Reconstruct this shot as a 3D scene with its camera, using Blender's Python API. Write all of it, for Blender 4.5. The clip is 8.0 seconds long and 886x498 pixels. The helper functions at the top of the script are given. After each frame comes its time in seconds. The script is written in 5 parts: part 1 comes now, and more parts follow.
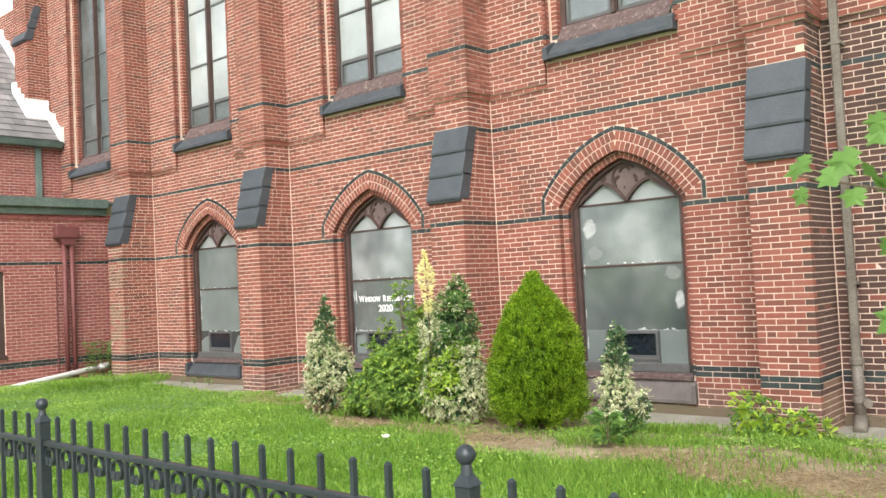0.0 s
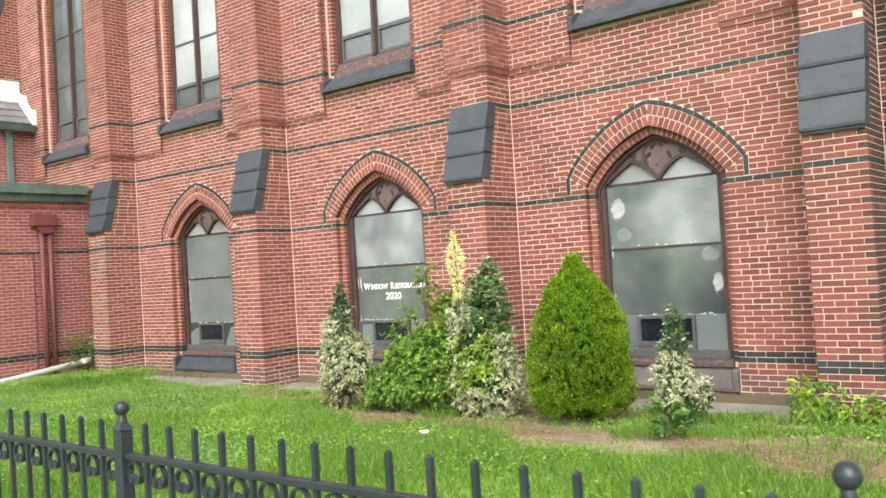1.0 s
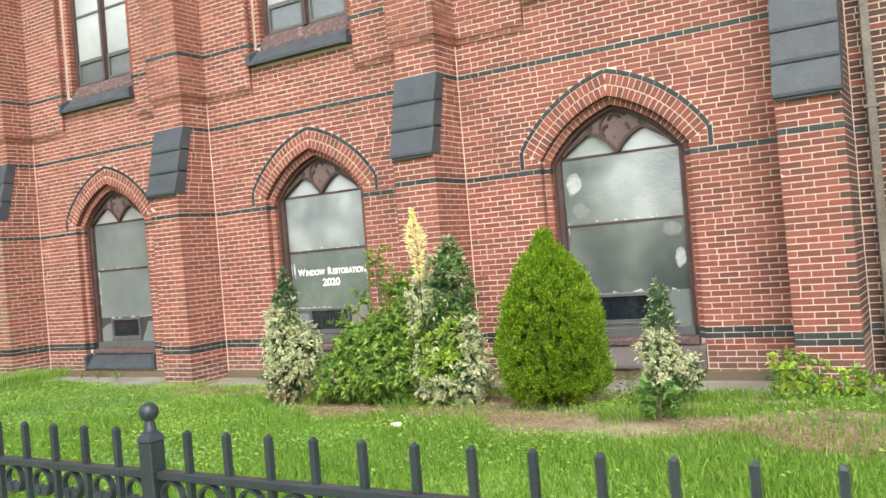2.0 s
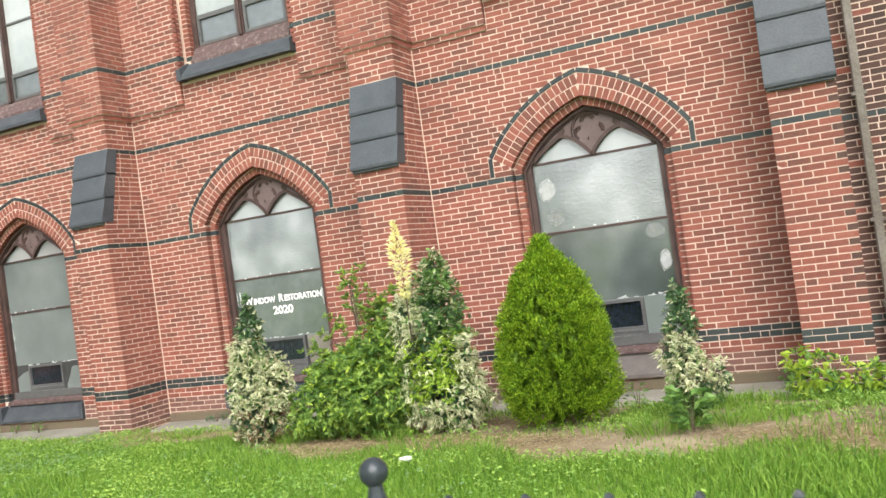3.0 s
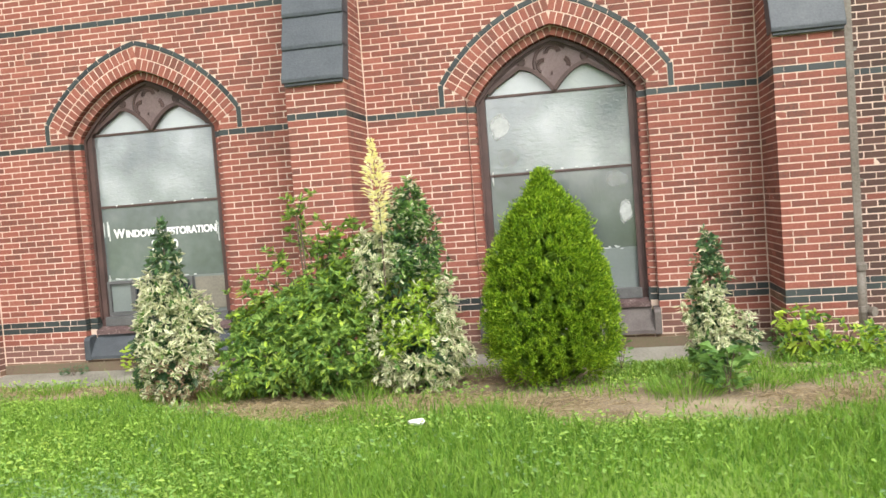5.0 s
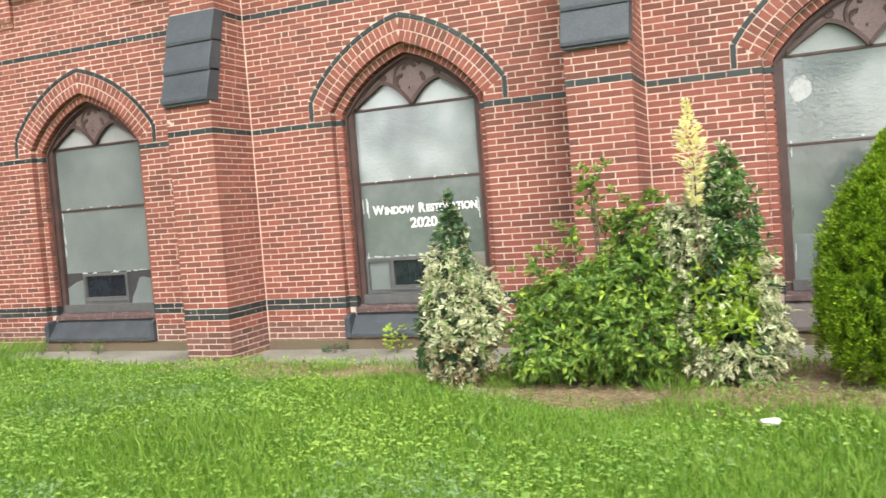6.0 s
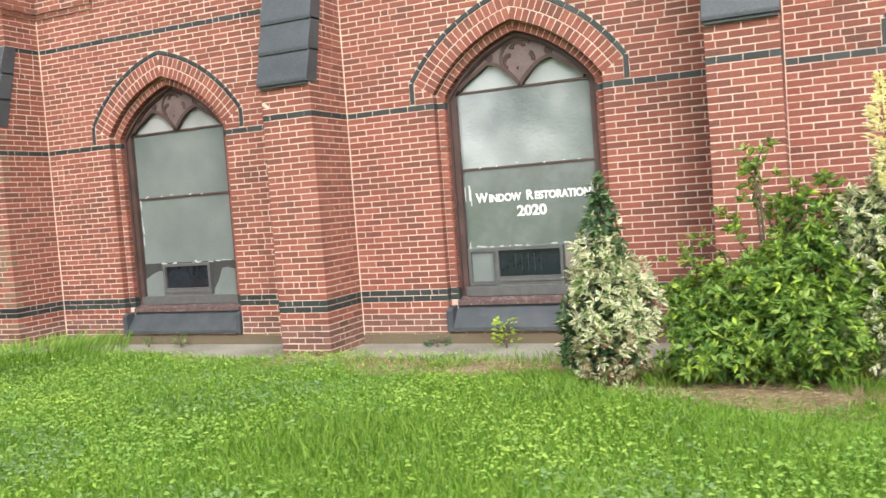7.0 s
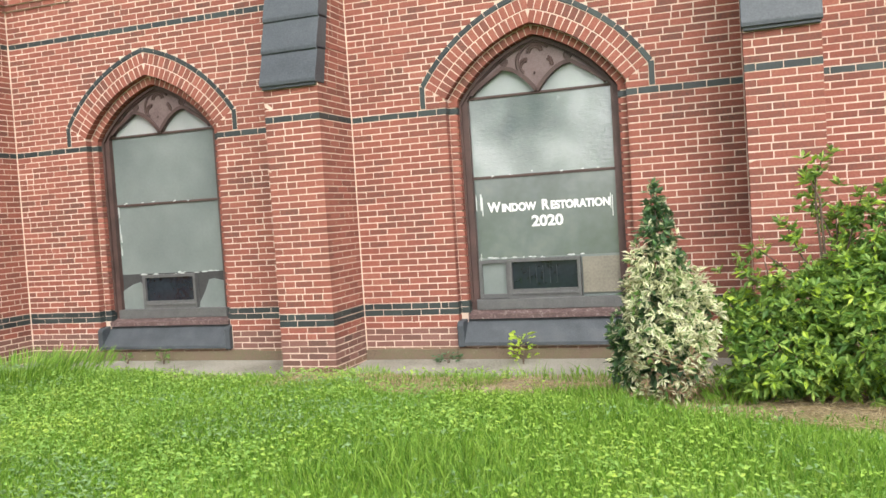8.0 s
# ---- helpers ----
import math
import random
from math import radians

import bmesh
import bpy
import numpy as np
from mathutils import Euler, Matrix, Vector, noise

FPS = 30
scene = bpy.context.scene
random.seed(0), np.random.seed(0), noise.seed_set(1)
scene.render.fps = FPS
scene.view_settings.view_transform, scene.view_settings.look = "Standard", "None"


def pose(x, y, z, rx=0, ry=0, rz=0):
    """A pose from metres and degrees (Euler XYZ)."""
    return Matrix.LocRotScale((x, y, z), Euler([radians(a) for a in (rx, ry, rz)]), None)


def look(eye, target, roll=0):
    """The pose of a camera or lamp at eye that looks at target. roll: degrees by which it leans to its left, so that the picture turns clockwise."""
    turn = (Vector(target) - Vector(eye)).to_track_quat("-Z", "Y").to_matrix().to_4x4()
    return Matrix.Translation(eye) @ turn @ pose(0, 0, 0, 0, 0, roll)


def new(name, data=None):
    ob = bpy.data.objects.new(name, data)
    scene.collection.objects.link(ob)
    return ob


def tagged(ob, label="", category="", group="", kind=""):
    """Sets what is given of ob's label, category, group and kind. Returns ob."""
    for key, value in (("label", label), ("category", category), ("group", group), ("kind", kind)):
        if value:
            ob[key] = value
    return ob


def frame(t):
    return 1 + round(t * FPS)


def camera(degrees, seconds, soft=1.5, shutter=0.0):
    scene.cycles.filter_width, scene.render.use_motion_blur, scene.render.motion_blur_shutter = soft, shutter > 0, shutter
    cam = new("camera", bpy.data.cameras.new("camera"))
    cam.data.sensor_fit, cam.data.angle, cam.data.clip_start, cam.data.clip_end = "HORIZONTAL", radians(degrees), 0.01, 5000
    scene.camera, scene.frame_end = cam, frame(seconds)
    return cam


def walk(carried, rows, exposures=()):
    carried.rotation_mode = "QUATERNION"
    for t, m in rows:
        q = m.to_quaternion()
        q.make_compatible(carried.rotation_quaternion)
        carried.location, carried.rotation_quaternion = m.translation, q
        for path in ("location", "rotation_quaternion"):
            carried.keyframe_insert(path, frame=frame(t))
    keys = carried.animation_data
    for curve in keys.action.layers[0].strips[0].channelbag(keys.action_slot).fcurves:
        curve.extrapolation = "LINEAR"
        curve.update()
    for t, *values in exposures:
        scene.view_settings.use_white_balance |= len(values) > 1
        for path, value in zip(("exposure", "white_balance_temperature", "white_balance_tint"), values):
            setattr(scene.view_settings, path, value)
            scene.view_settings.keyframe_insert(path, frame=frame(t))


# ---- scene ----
cam = camera(54.4, 8.0, shutter=0.2)
PATH = [
    (0, (1.527, -0.655, 1.802), (0.22, 0.856, 1.88), -2.9),
    (0.5, (1.029, -0.666, 1.762), (-0.24, 0.878, 1.83), -2.6),
    (1, (0.459, -0.634, 1.777), (-0.783, 0.933, 1.827), -3.5),
    (1.2, (0.251, -0.655, 1.752), (-0.943, 0.948, 1.802), -3.4),
    (2.3, (-0.851, -0.416, 1.706), (-1.845, 1.319, 1.718), -6.4),
    (2.5, (-1.093, -0.4, 1.701), (-2.037, 1.364, 1.729), -7.5),
    (3, (-1.687, -0.273, 1.704), (-2.524, 1.543, 1.744), -8.0),
    (3.5, (-2.287, -0.094, 1.699), (-3.081, 1.74, 1.619), -8.2),
    (4, (-2.838, 0.026, 1.718), (-3.508, 1.905, 1.567), -6.6),
    (4.2, (-3.046, 0.085, 1.698), (-3.608, 2.0, 1.556), -5.7),
    (5.3, (-4.137, 0.479, 1.61), (-4.494, 2.445, 1.521), -4.3),
    (5.5, (-4.325, 0.58, 1.602), (-4.812, 2.518, 1.513), -3.3),
    (5.7, (-4.579, 0.628, 1.568), (-5.224, 2.519, 1.475), -4.2),
    (5.9, (-4.837, 0.693, 1.566), (-5.585, 2.545, 1.469), -4.6),
    (6, (-4.951, 0.695, 1.569), (-5.72, 2.538, 1.472), -4.4),
    (6.5, (-5.498, 0.674, 1.599), (-6.303, 2.502, 1.5), -4.3),
    (7, (-6.088, 0.76, 1.572), (-6.894, 2.587, 1.464), -4.3),
    (7.5, (-6.627, 0.757, 1.554), (-7.363, 2.615, 1.458), -3.9),
    (8, (-7.048, 0.84, 1.565), (-7.708, 2.726, 1.481), -3.7),
]
walk(cam, [(t, look(eye, target, roll)) for t, eye, target, roll in PATH])

# ---- light ----
world = bpy.data.worlds.new("world")
scene.world = world
world.use_nodes = True
wn = world.node_tree
sky = wn.nodes.new("ShaderNodeTexSky")
sky.sky_type = "NISHITA"
sky.sun_disc = False
sky.sun_elevation = radians(43)
sky.sun_rotation = radians(150.6)
sky.dust_density = 3.0
hsv = wn.nodes.new("ShaderNodeHueSaturation")
hsv.inputs["Saturation"].default_value = 0.25
wn.links.new(sky.outputs[0], hsv.inputs["Color"])
wn.links.new(hsv.outputs[0], wn.nodes["Background"].inputs[0])
wn.nodes["Background"].inputs[1].default_value = 0.15
sun_data = bpy.data.lights.new("sun", "SUN")
sun_data.energy = 1.25
sun_data.angle = radians(60)
sun_data.color = (1.0, 0.97, 0.92)
sun = new("sun", sun_data)
sun.matrix_world = look((12, -23, 34), (-6, 9, 0))
scene.view_settings.exposure = 1.16


# ---- materials ----
def material(name, colors, rough=0.8, scale=8.0, fine=60.0, bump=0.2, metal=0.0, vary="", amount=0.5, spec=0.5, detail=4.0, weight=0.5):
    """Colours blended by noise at two scales, and by a random value of each piece ('object' or 'island')."""
    m = bpy.data.materials.new(name)
    m.use_nodes = True
    nt = m.node_tree
    b = nt.nodes["Principled BSDF"]
    geo = nt.nodes.new("ShaderNodeNewGeometry")
    n1 = nt.nodes.new("ShaderNodeTexNoise")
    n1.inputs["Scale"].default_value = scale
    n1.inputs["Detail"].default_value = detail
    n2 = nt.nodes.new("ShaderNodeTexNoise")
    n2.inputs["Scale"].default_value = fine
    n2.inputs["Detail"].default_value = 3.0
    nt.links.new(geo.outputs["Position"], n1.inputs["Vector"])
    nt.links.new(geo.outputs["Position"], n2.inputs["Vector"])
    mix = nt.nodes.new("ShaderNodeMath")
    mix.operation = "MULTIPLY_ADD"
    nt.links.new(n2.outputs["Fac"], mix.inputs[0])
    mix.inputs[1].default_value = weight
    half = nt.nodes.new("ShaderNodeMath")
    half.operation = "MULTIPLY"
    half.inputs[1].default_value = 1.0 - weight
    nt.links.new(n1.outputs["Fac"], half.inputs[0])
    nt.links.new(half.outputs[0], mix.inputs[2])
    fac = mix.outputs[0]
    if vary:
        if vary == "object":
            r = nt.nodes.new("ShaderNodeObjectInfo").outputs["Random"]
        else:
            r = geo.outputs["Random Per Island"]
        stretch = nt.nodes.new("ShaderNodeMapRange")
        stretch.inputs["From Min"].default_value = 0.3
        stretch.inputs["From Max"].default_value = 0.7
        nt.links.new(fac, stretch.inputs["Value"])
        mm = nt.nodes.new("ShaderNodeMix")
        mm.inputs["Factor"].default_value = amount
        nt.links.new(stretch.outputs[0], mm.inputs["A"])
        nt.links.new(r, mm.inputs["B"])
        fac = mm.outputs["Result"]
        lo, hi = 0.05, 0.95
    else:
        lo, hi = 0.33, 0.67
    ramp = nt.nodes.new("ShaderNodeValToRGB")
    el = ramp.color_ramp.elements
    k = len(colors)
    while len(el) < k:
        el.new(0.5)
    for i, c in enumerate(colors):
        el[i].position = lo + (hi - lo) * i / max(1, k - 1)
        el[i].color = (*c, 1)
    nt.links.new(fac, ramp.inputs[0])
    nt.links.new(ramp.outputs[0], b.inputs["Base Color"])
    b.inputs["Roughness"].default_value = rough
    b.inputs["Metallic"].default_value = metal
    b.inputs["Specular IOR Level"].default_value = spec
    if bump:
        bp = nt.nodes.new("ShaderNodeBump")
        bp.inputs["Strength"].default_value = bump
        bp.inputs["Distance"].default_value = 0.01 if fine > 15 else 0.004
        nt.links.new(n2.outputs["Fac"], bp.inputs["Height"])
        nt.links.new(bp.outputs[0], b.inputs["Normal"])
    return m


BRICK = [(0.095, 0.046, 0.037), (0.155, 0.060, 0.044), (0.208, 0.070, 0.049), (0.25, 0.081, 0.056), (0.288, 0.101, 0.070), (0.325, 0.142, 0.102)]
# stained brick, darkened further to carry the shade of the right-hand corner
STAIN_SHADE = [(0.038, 0.026, 0.021), (0.068, 0.038, 0.030), (0.10, 0.052, 0.040), (0.14, 0.064, 0.048)]
MOSSY = [(0.12, 0.085, 0.055), (0.18, 0.115, 0.075), (0.22, 0.125, 0.085), (0.15, 0.13, 0.07)]
PLINTH = [(0.085, 0.05, 0.04), (0.13, 0.067, 0.053), (0.175, 0.084, 0.066), (0.215, 0.108, 0.087), (0.26, 0.15, 0.122)]
DARK = [(0.015, 0.021, 0.022), (0.027, 0.035, 0.036), (0.043, 0.058, 0.053)]
WINE = [(0.20, 0.062, 0.055), (0.29, 0.088, 0.078), (0.36, 0.12, 0.105)]
M_BRICK = material("brick_single", BRICK, 0.88, 1.3, 55, 0.4, vary="object", amount=0.5)
M_BRICKS = material("brick_joined", BRICK, 0.88, 1.3, 55, 0.4, vary="island", amount=0.5)
M_PLINTH = material("plinth_brick_joined", PLINTH, 0.9, 1.8, 80, 0.4, vary="island", amount=0.5)
M_PLINTH1 = material("plinth_brick_single", PLINTH, 0.9, 1.8, 80, 0.4, vary="object", amount=0.5)
M_CEMENT = material("mossy_cement", [(0.10, 0.078, 0.052), (0.165, 0.118, 0.085), (0.13, 0.115, 0.066), (0.22, 0.165, 0.125)], 0.95, 3.5, 60, 0.6, detail=6)
M_MOSSY = material("mossy_brick", MOSSY, 0.95, 2.0, 60, 0.5, vary="island", amount=0.4)
M_STAIN_SHADE = material("stained_shaded_brick", STAIN_SHADE, 0.85, 1.6, 70, 0.4, vary="island", amount=0.5)
M_DARK = material("dark_brick_single", DARK, 0.5, 3, 80, 0.3, vary="object", amount=0.5)
M_DARKS = material("dark_brick_joined", DARK, 0.5, 3, 80, 0.3, vary="island", amount=0.5)
M_WINE = material("painted_brick", WINE, 0.75, 1.0, 80, 0.3, vary="island", amount=0.5)
M_WINE1 = material("painted_brick_single", WINE, 0.75, 1.0, 80, 0.3, vary="object", amount=0.5)
M_MORTAR = material("mortar", [(0.50, 0.375, 0.30), (0.74, 0.59, 0.49)], 0.95, 2.5, 150, 0.5)
M_SLATE = material("slate", [(0.035, 0.042, 0.05), (0.055, 0.064, 0.074), (0.075, 0.086, 0.095)], 0.55, 3, 60, 0.25)
M_ROOF = material("roof_slate", [(0.12, 0.115, 0.115), (0.20, 0.19, 0.19), (0.30, 0.28, 0.27)], 0.7, 4, 60, 0.25, vary="island", amount=0.6)
M_STONE = material("black_stone", [(0.032, 0.039, 0.046), (0.052, 0.061, 0.070), (0.082, 0.092, 0.10)], 0.6, 5, 120, 0.3)
M_DUSTY = material("dusty_stone", [(0.085, 0.072, 0.068), (0.125, 0.108, 0.10), (0.17, 0.15, 0.14)], 0.8, 5, 90, 0.3)
M_BROWN = material("brown_paint", [(0.04, 0.023, 0.02), (0.065, 0.037, 0.032), (0.095, 0.055, 0.048)], 0.6, 6, 90, 0.25)
M_PEEL = material("peeling_paint", [(0.06, 0.036, 0.034), (0.09, 0.056, 0.052), (0.125, 0.082, 0.077), (0.32, 0.27, 0.25)], 0.7, 14, 50, 0.5, detail=8)
M_TRACERY = material("tracery_paint", [(0.105, 0.070, 0.066), (0.14, 0.098, 0.093), (0.17, 0.125, 0.12)], 0.6, 5, 60, 0.2)


def pane_material(name, colors, rough, ripple, scale, stretch, ior):
    """Wavy glazing: a grey body with soft streaks that imitate reflections, under a glossy, uneven face."""
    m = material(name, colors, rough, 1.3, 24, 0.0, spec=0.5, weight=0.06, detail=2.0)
    nt = m.node_tree
    b = nt.nodes["Principled BSDF"]
    b.inputs["IOR"].default_value = ior
    geo = nt.nodes.new("ShaderNodeNewGeometry")
    long = nt.nodes.new("ShaderNodeVectorMath")
    long.operation = "MULTIPLY"
    long.inputs[1].default_value = stretch
    wave = nt.nodes.new("ShaderNodeTexNoise")
    wave.inputs["Scale"].default_value = scale
    wave.inputs["Detail"].default_value = 2.0
    wave.inputs["Distortion"].default_value = 0.8
    bp = nt.nodes.new("ShaderNodeBump")
    bp.inputs["Strength"].default_value = ripple
    bp.inputs["Distance"].default_value = 0.02
    nt.links.new(geo.outputs["Position"], long.inputs[0])
    nt.links.new(long.outputs[0], wave.inputs["Vector"])
    nt.links.new(wave.outputs["Fac"], bp.inputs["Height"])
    nt.links.new(bp.outputs[0], b.inputs["Normal"])
    return m


# light and dark clouds in the body colour stand in for mirrored sky
M_GLASS = pane_material("rippled_sky_pane", [(0.10, 0.122, 0.125), (0.15, 0.175, 0.178), (0.22, 0.248, 0.25), (0.31, 0.34, 0.342)], 0.07, 0.13, 19, (0.8, 1.0, 1.6), 2.6)
M_HEAD = pane_material("sky_pale_head_pane", [(0.26, 0.285, 0.285), (0.33, 0.36, 0.358), (0.42, 0.45, 0.447)], 0.08, 0.11, 17, (0.8, 1.0, 1.6), 2.3)
M_STREAK = pane_material("streaked_pane", [(0.06, 0.075, 0.073), (0.10, 0.118, 0.116), (0.165, 0.185, 0.18)], 0.12, 0.10, 9, (1.5, 1.0, 0.6), 2.2)
# upper windows: the near-white sky reflection is carried by the base colour
M_SKY_PALE = material("sky_pale_pane", [(0.31, 0.34, 0.33), (0.39, 0.42, 0.41), (0.48, 0.50, 0.49)], 0.1, 0.8, 14, 0.1, spec=0.5, weight=0.1)
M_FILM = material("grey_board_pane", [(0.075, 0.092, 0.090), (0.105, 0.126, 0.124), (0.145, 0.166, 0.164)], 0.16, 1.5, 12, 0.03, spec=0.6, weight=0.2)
for m in (M_FILM, M_SKY_PALE):
    m.node_tree.nodes["Principled BSDF"].inputs["IOR"].default_value = 2.1
M_BOARD = material("dull_grey_board", [(0.115, 0.137, 0.132), (0.15, 0.175, 0.168), (0.19, 0.215, 0.207)], 0.4, 1.2, 30, 0.04, spec=0.5, weight=0.15)
M_TAN = material("tan_board", [(0.14, 0.128, 0.10), (0.19, 0.175, 0.138), (0.235, 0.215, 0.17)], 0.7, 3, 40, 0.15)
M_HOPPER = material("dark_glass", [(0.007, 0.010, 0.014), (0.02, 0.028, 0.036)], 0.08, 4, 20, 0.0, spec=0.6)
M_METAL = material("grey_metal_frame", [(0.07, 0.071, 0.072), (0.125, 0.125, 0.123)], 0.5, 8, 60, 0.1)
M_WHITE = material("white_paint", [(0.72, 0.72, 0.70), (0.84, 0.84, 0.82)], 0.6, 6, 60, 0.1)
M_COPPER = material("green_copper", [(0.07, 0.095, 0.083), (0.115, 0.16, 0.138), (0.19, 0.25, 0.215)], 0.7, 3, 40, 0.2)
M_PIPE = material("weathered_downpipe", [(0.10, 0.085, 0.068), (0.16, 0.14, 0.115), (0.22, 0.20, 0.17)], 0.6, 3, 50, 0.15)
M_REDPIPE = material("wine_pipe", [(0.13, 0.04, 0.038), (0.19, 0.06, 0.055)], 0.6, 4, 50, 0.1)
M_CONCRETE = material("concrete", [(0.145, 0.135, 0.105), (0.25, 0.238, 0.195), (0.335, 0.318, 0.27)], 0.95, 1.6, 45, 0.4)
M_IRON = material("black_iron", [(0.018, 0.025, 0.029), (0.034, 0.044, 0.050)], 0.34, 8, 70, 0.2)
M_CREAM = material("cream_board", [(0.6, 0.52, 0.36), (0.7, 0.62, 0.46)], 0.7, 3, 30, 0.05)
M_PATCH = material("pale_film", [(0.42, 0.45, 0.44), (0.58, 0.60, 0.58)], 0.3, 9, 30, 0.1, spec=0.8)
M_SMUDGE = material("pale_smudge", [(0.34, 0.37, 0.36), (0.46, 0.48, 0.47), (0.58, 0.60, 0.59)], 0.35, 7, 40, 0.15, spec=0.6)


def soft_edged(m, most):
    """Worn-off rim: opaque in the midst of the thing, broken up towards its edge."""
    nt = m.node_tree
    co = nt.nodes.new("ShaderNodeTexCoord")
    flat = nt.nodes.new("ShaderNodeVectorMath")
    flat.operation = "MULTIPLY_ADD"
    flat.inputs[1].default_value = (2, 0, 2)
    flat.inputs[2].default_value = (-1, 0, -1)
    far = nt.nodes.new("ShaderNodeVectorMath")
    far.operation = "LENGTH"
    grain = nt.nodes.new("ShaderNodeTexNoise")
    grain.inputs["Scale"].default_value = 3.0
    add = nt.nodes.new("ShaderNodeMath")
    add.inputs[1].default_value = 0.0
    fade = nt.nodes.new("ShaderNodeMapRange")
    fade.inputs["From Min"].default_value = 1.56
    fade.inputs["From Max"].default_value = 1.22
    fade.inputs["To Max"].default_value = most
    nt.links.new(co.outputs["Generated"], flat.inputs[0])
    nt.links.new(flat.outputs[0], far.inputs[0])
    nt.links.new(co.outputs["Generated"], grain.inputs["Vector"])
    nt.links.new(far.outputs["Value"], add.inputs[0])
    nt.links.new(grain.outputs["Fac"], add.inputs[1])
    nt.links.new(add.outputs[0], fade.inputs["Value"])
    nt.links.new(fade.outputs[0], nt.nodes["Principled BSDF"].inputs["Alpha"])


M_FAINT = material("faint_smudge", [(0.30, 0.33, 0.32), (0.42, 0.44, 0.43)], 0.35, 7, 40, 0.1, spec=0.6)
soft_edged(M_SMUDGE, 0.75)
soft_edged(M_FAINT, 0.32)
# near-black sheet coloured as the unlit void behind the torn film
M_VOID_SHADE = material("void_shade", [(0.03, 0.03, 0.03), (0.05, 0.05, 0.05)], 0.9, 3, 30, 0.0)


def leaf_material(name, colors, rough=0.5, patch=3.0, amount=0.75):
    m = material(name, colors, rough, patch, 40, 0.0, vary="island", amount=amount, spec=0.4)
    b = m.node_tree.nodes["Principled BSDF"]
    nt = m.node_tree
    thin = nt.nodes.new("ShaderNodeBsdfTranslucent")
    both = nt.nodes.new("ShaderNodeMixShader")
    both.inputs[0].default_value = 0.42
    nt.links.new(b.inputs["Base Color"].links[0].from_socket, thin.inputs["Color"])
    nt.links.new(b.outputs[0], both.inputs[1])
    nt.links.new(thin.outputs[0], both.inputs[2])
    nt.links.new(both.outputs[0], nt.nodes["Material Output"].inputs["Surface"])
    return m


M_GRASS = leaf_material("grass", [(0.085, 0.185, 0.022), (0.15, 0.30, 0.036), (0.235, 0.41, 0.052), (0.36, 0.52, 0.10)], patch=0.55)
M_SILVER = leaf_material("greyish_weed", [(0.16, 0.29, 0.11), (0.25, 0.40, 0.165), (0.36, 0.51, 0.24)], patch=2.0, amount=0.5)
M_PALEWEED = leaf_material("pale_weed", [(0.24, 0.41, 0.065), (0.34, 0.53, 0.09), (0.46, 0.62, 0.13)], patch=2.0, amount=0.5)
M_CLOVER = leaf_material("clover", [(0.15, 0.30, 0.06), (0.23, 0.42, 0.09), (0.32, 0.51, 0.12), (0.44, 0.61, 0.12), (0.58, 0.70, 0.13)], patch=1.1, amount=0.4)
M_STRAW = leaf_material("straw", [(0.24, 0.18, 0.095), (0.43, 0.34, 0.20), (0.62, 0.52, 0.34)], 0.8)
# darker copy of the conifer green, with the crown's inner shade in it
M_CONIFER_SHADE = leaf_material("shaded_inner_spray", [(0.08, 0.155, 0.012), (0.145, 0.26, 0.018), (0.22, 0.36, 0.03)])
M_CONIFER = leaf_material("conifer_spray", [(0.055, 0.12, 0.006), (0.145, 0.28, 0.014), (0.29, 0.465, 0.026), (0.54, 0.69, 0.06)])
M_LEAF = leaf_material("green_leaf", [(0.065, 0.145, 0.034), (0.115, 0.24, 0.053), (0.185, 0.345, 0.08), (0.31, 0.48, 0.135)], 0.45)
M_ROSETTE = leaf_material("rosette_leaf", [(0.08, 0.16, 0.03), (0.16, 0.285, 0.052), (0.265, 0.41, 0.082), (0.45, 0.58, 0.135)], 0.5)
# own colour of some leaves; inside the shrubs it stands in for shade
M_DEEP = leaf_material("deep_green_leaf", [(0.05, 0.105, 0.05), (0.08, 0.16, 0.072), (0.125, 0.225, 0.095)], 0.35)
M_CREAMLEAF = leaf_material("cream_leaf_margin", [(0.62, 0.62, 0.38), (0.77, 0.75, 0.51), (0.87, 0.85, 0.66)], 0.45)
M_YELLOW = leaf_material("yellow_leaf", [(0.90, 0.86, 0.38), (0.95, 0.92, 0.52), (0.97, 0.95, 0.72)], 0.45)
M_LIME = leaf_material("lime_leaf", [(0.30, 0.46, 0.045), (0.43, 0.60, 0.065), (0.58, 0.71, 0.11)], 0.5)
M_DEAD = leaf_material("withered_leaf", [(0.25, 0.15, 0.09), (0.42, 0.28, 0.19), (0.5, 0.38, 0.28)], 0.8)
M_BARK = material("bark", [(0.07, 0.05, 0.035), (0.14, 0.10, 0.07)], 0.9, 15, 80, 0.5)


# ---- builders ----
def part(name, bm, mat, parent=None, label="", smooth=False):
    me = bpy.data.meshes.new(name)
    bm.to_mesh(me)
    bm.free()
    for m in mat if isinstance(mat, (list, tuple)) else [mat]:
        me.materials.append(m)
    if smooth:
        me.polygons.foreach_set("use_smooth", [True] * len(me.polygons))
    ob = new(name, me)
    ob.parent = parent
    if label:
        ob["label"] = label
    return ob


def thing(name, at, label, category, group="", kind=""):
    ob = new(name)
    ob.location = at
    ob.empty_display_size = 0.1
    return tagged(ob, label, category, group, kind)


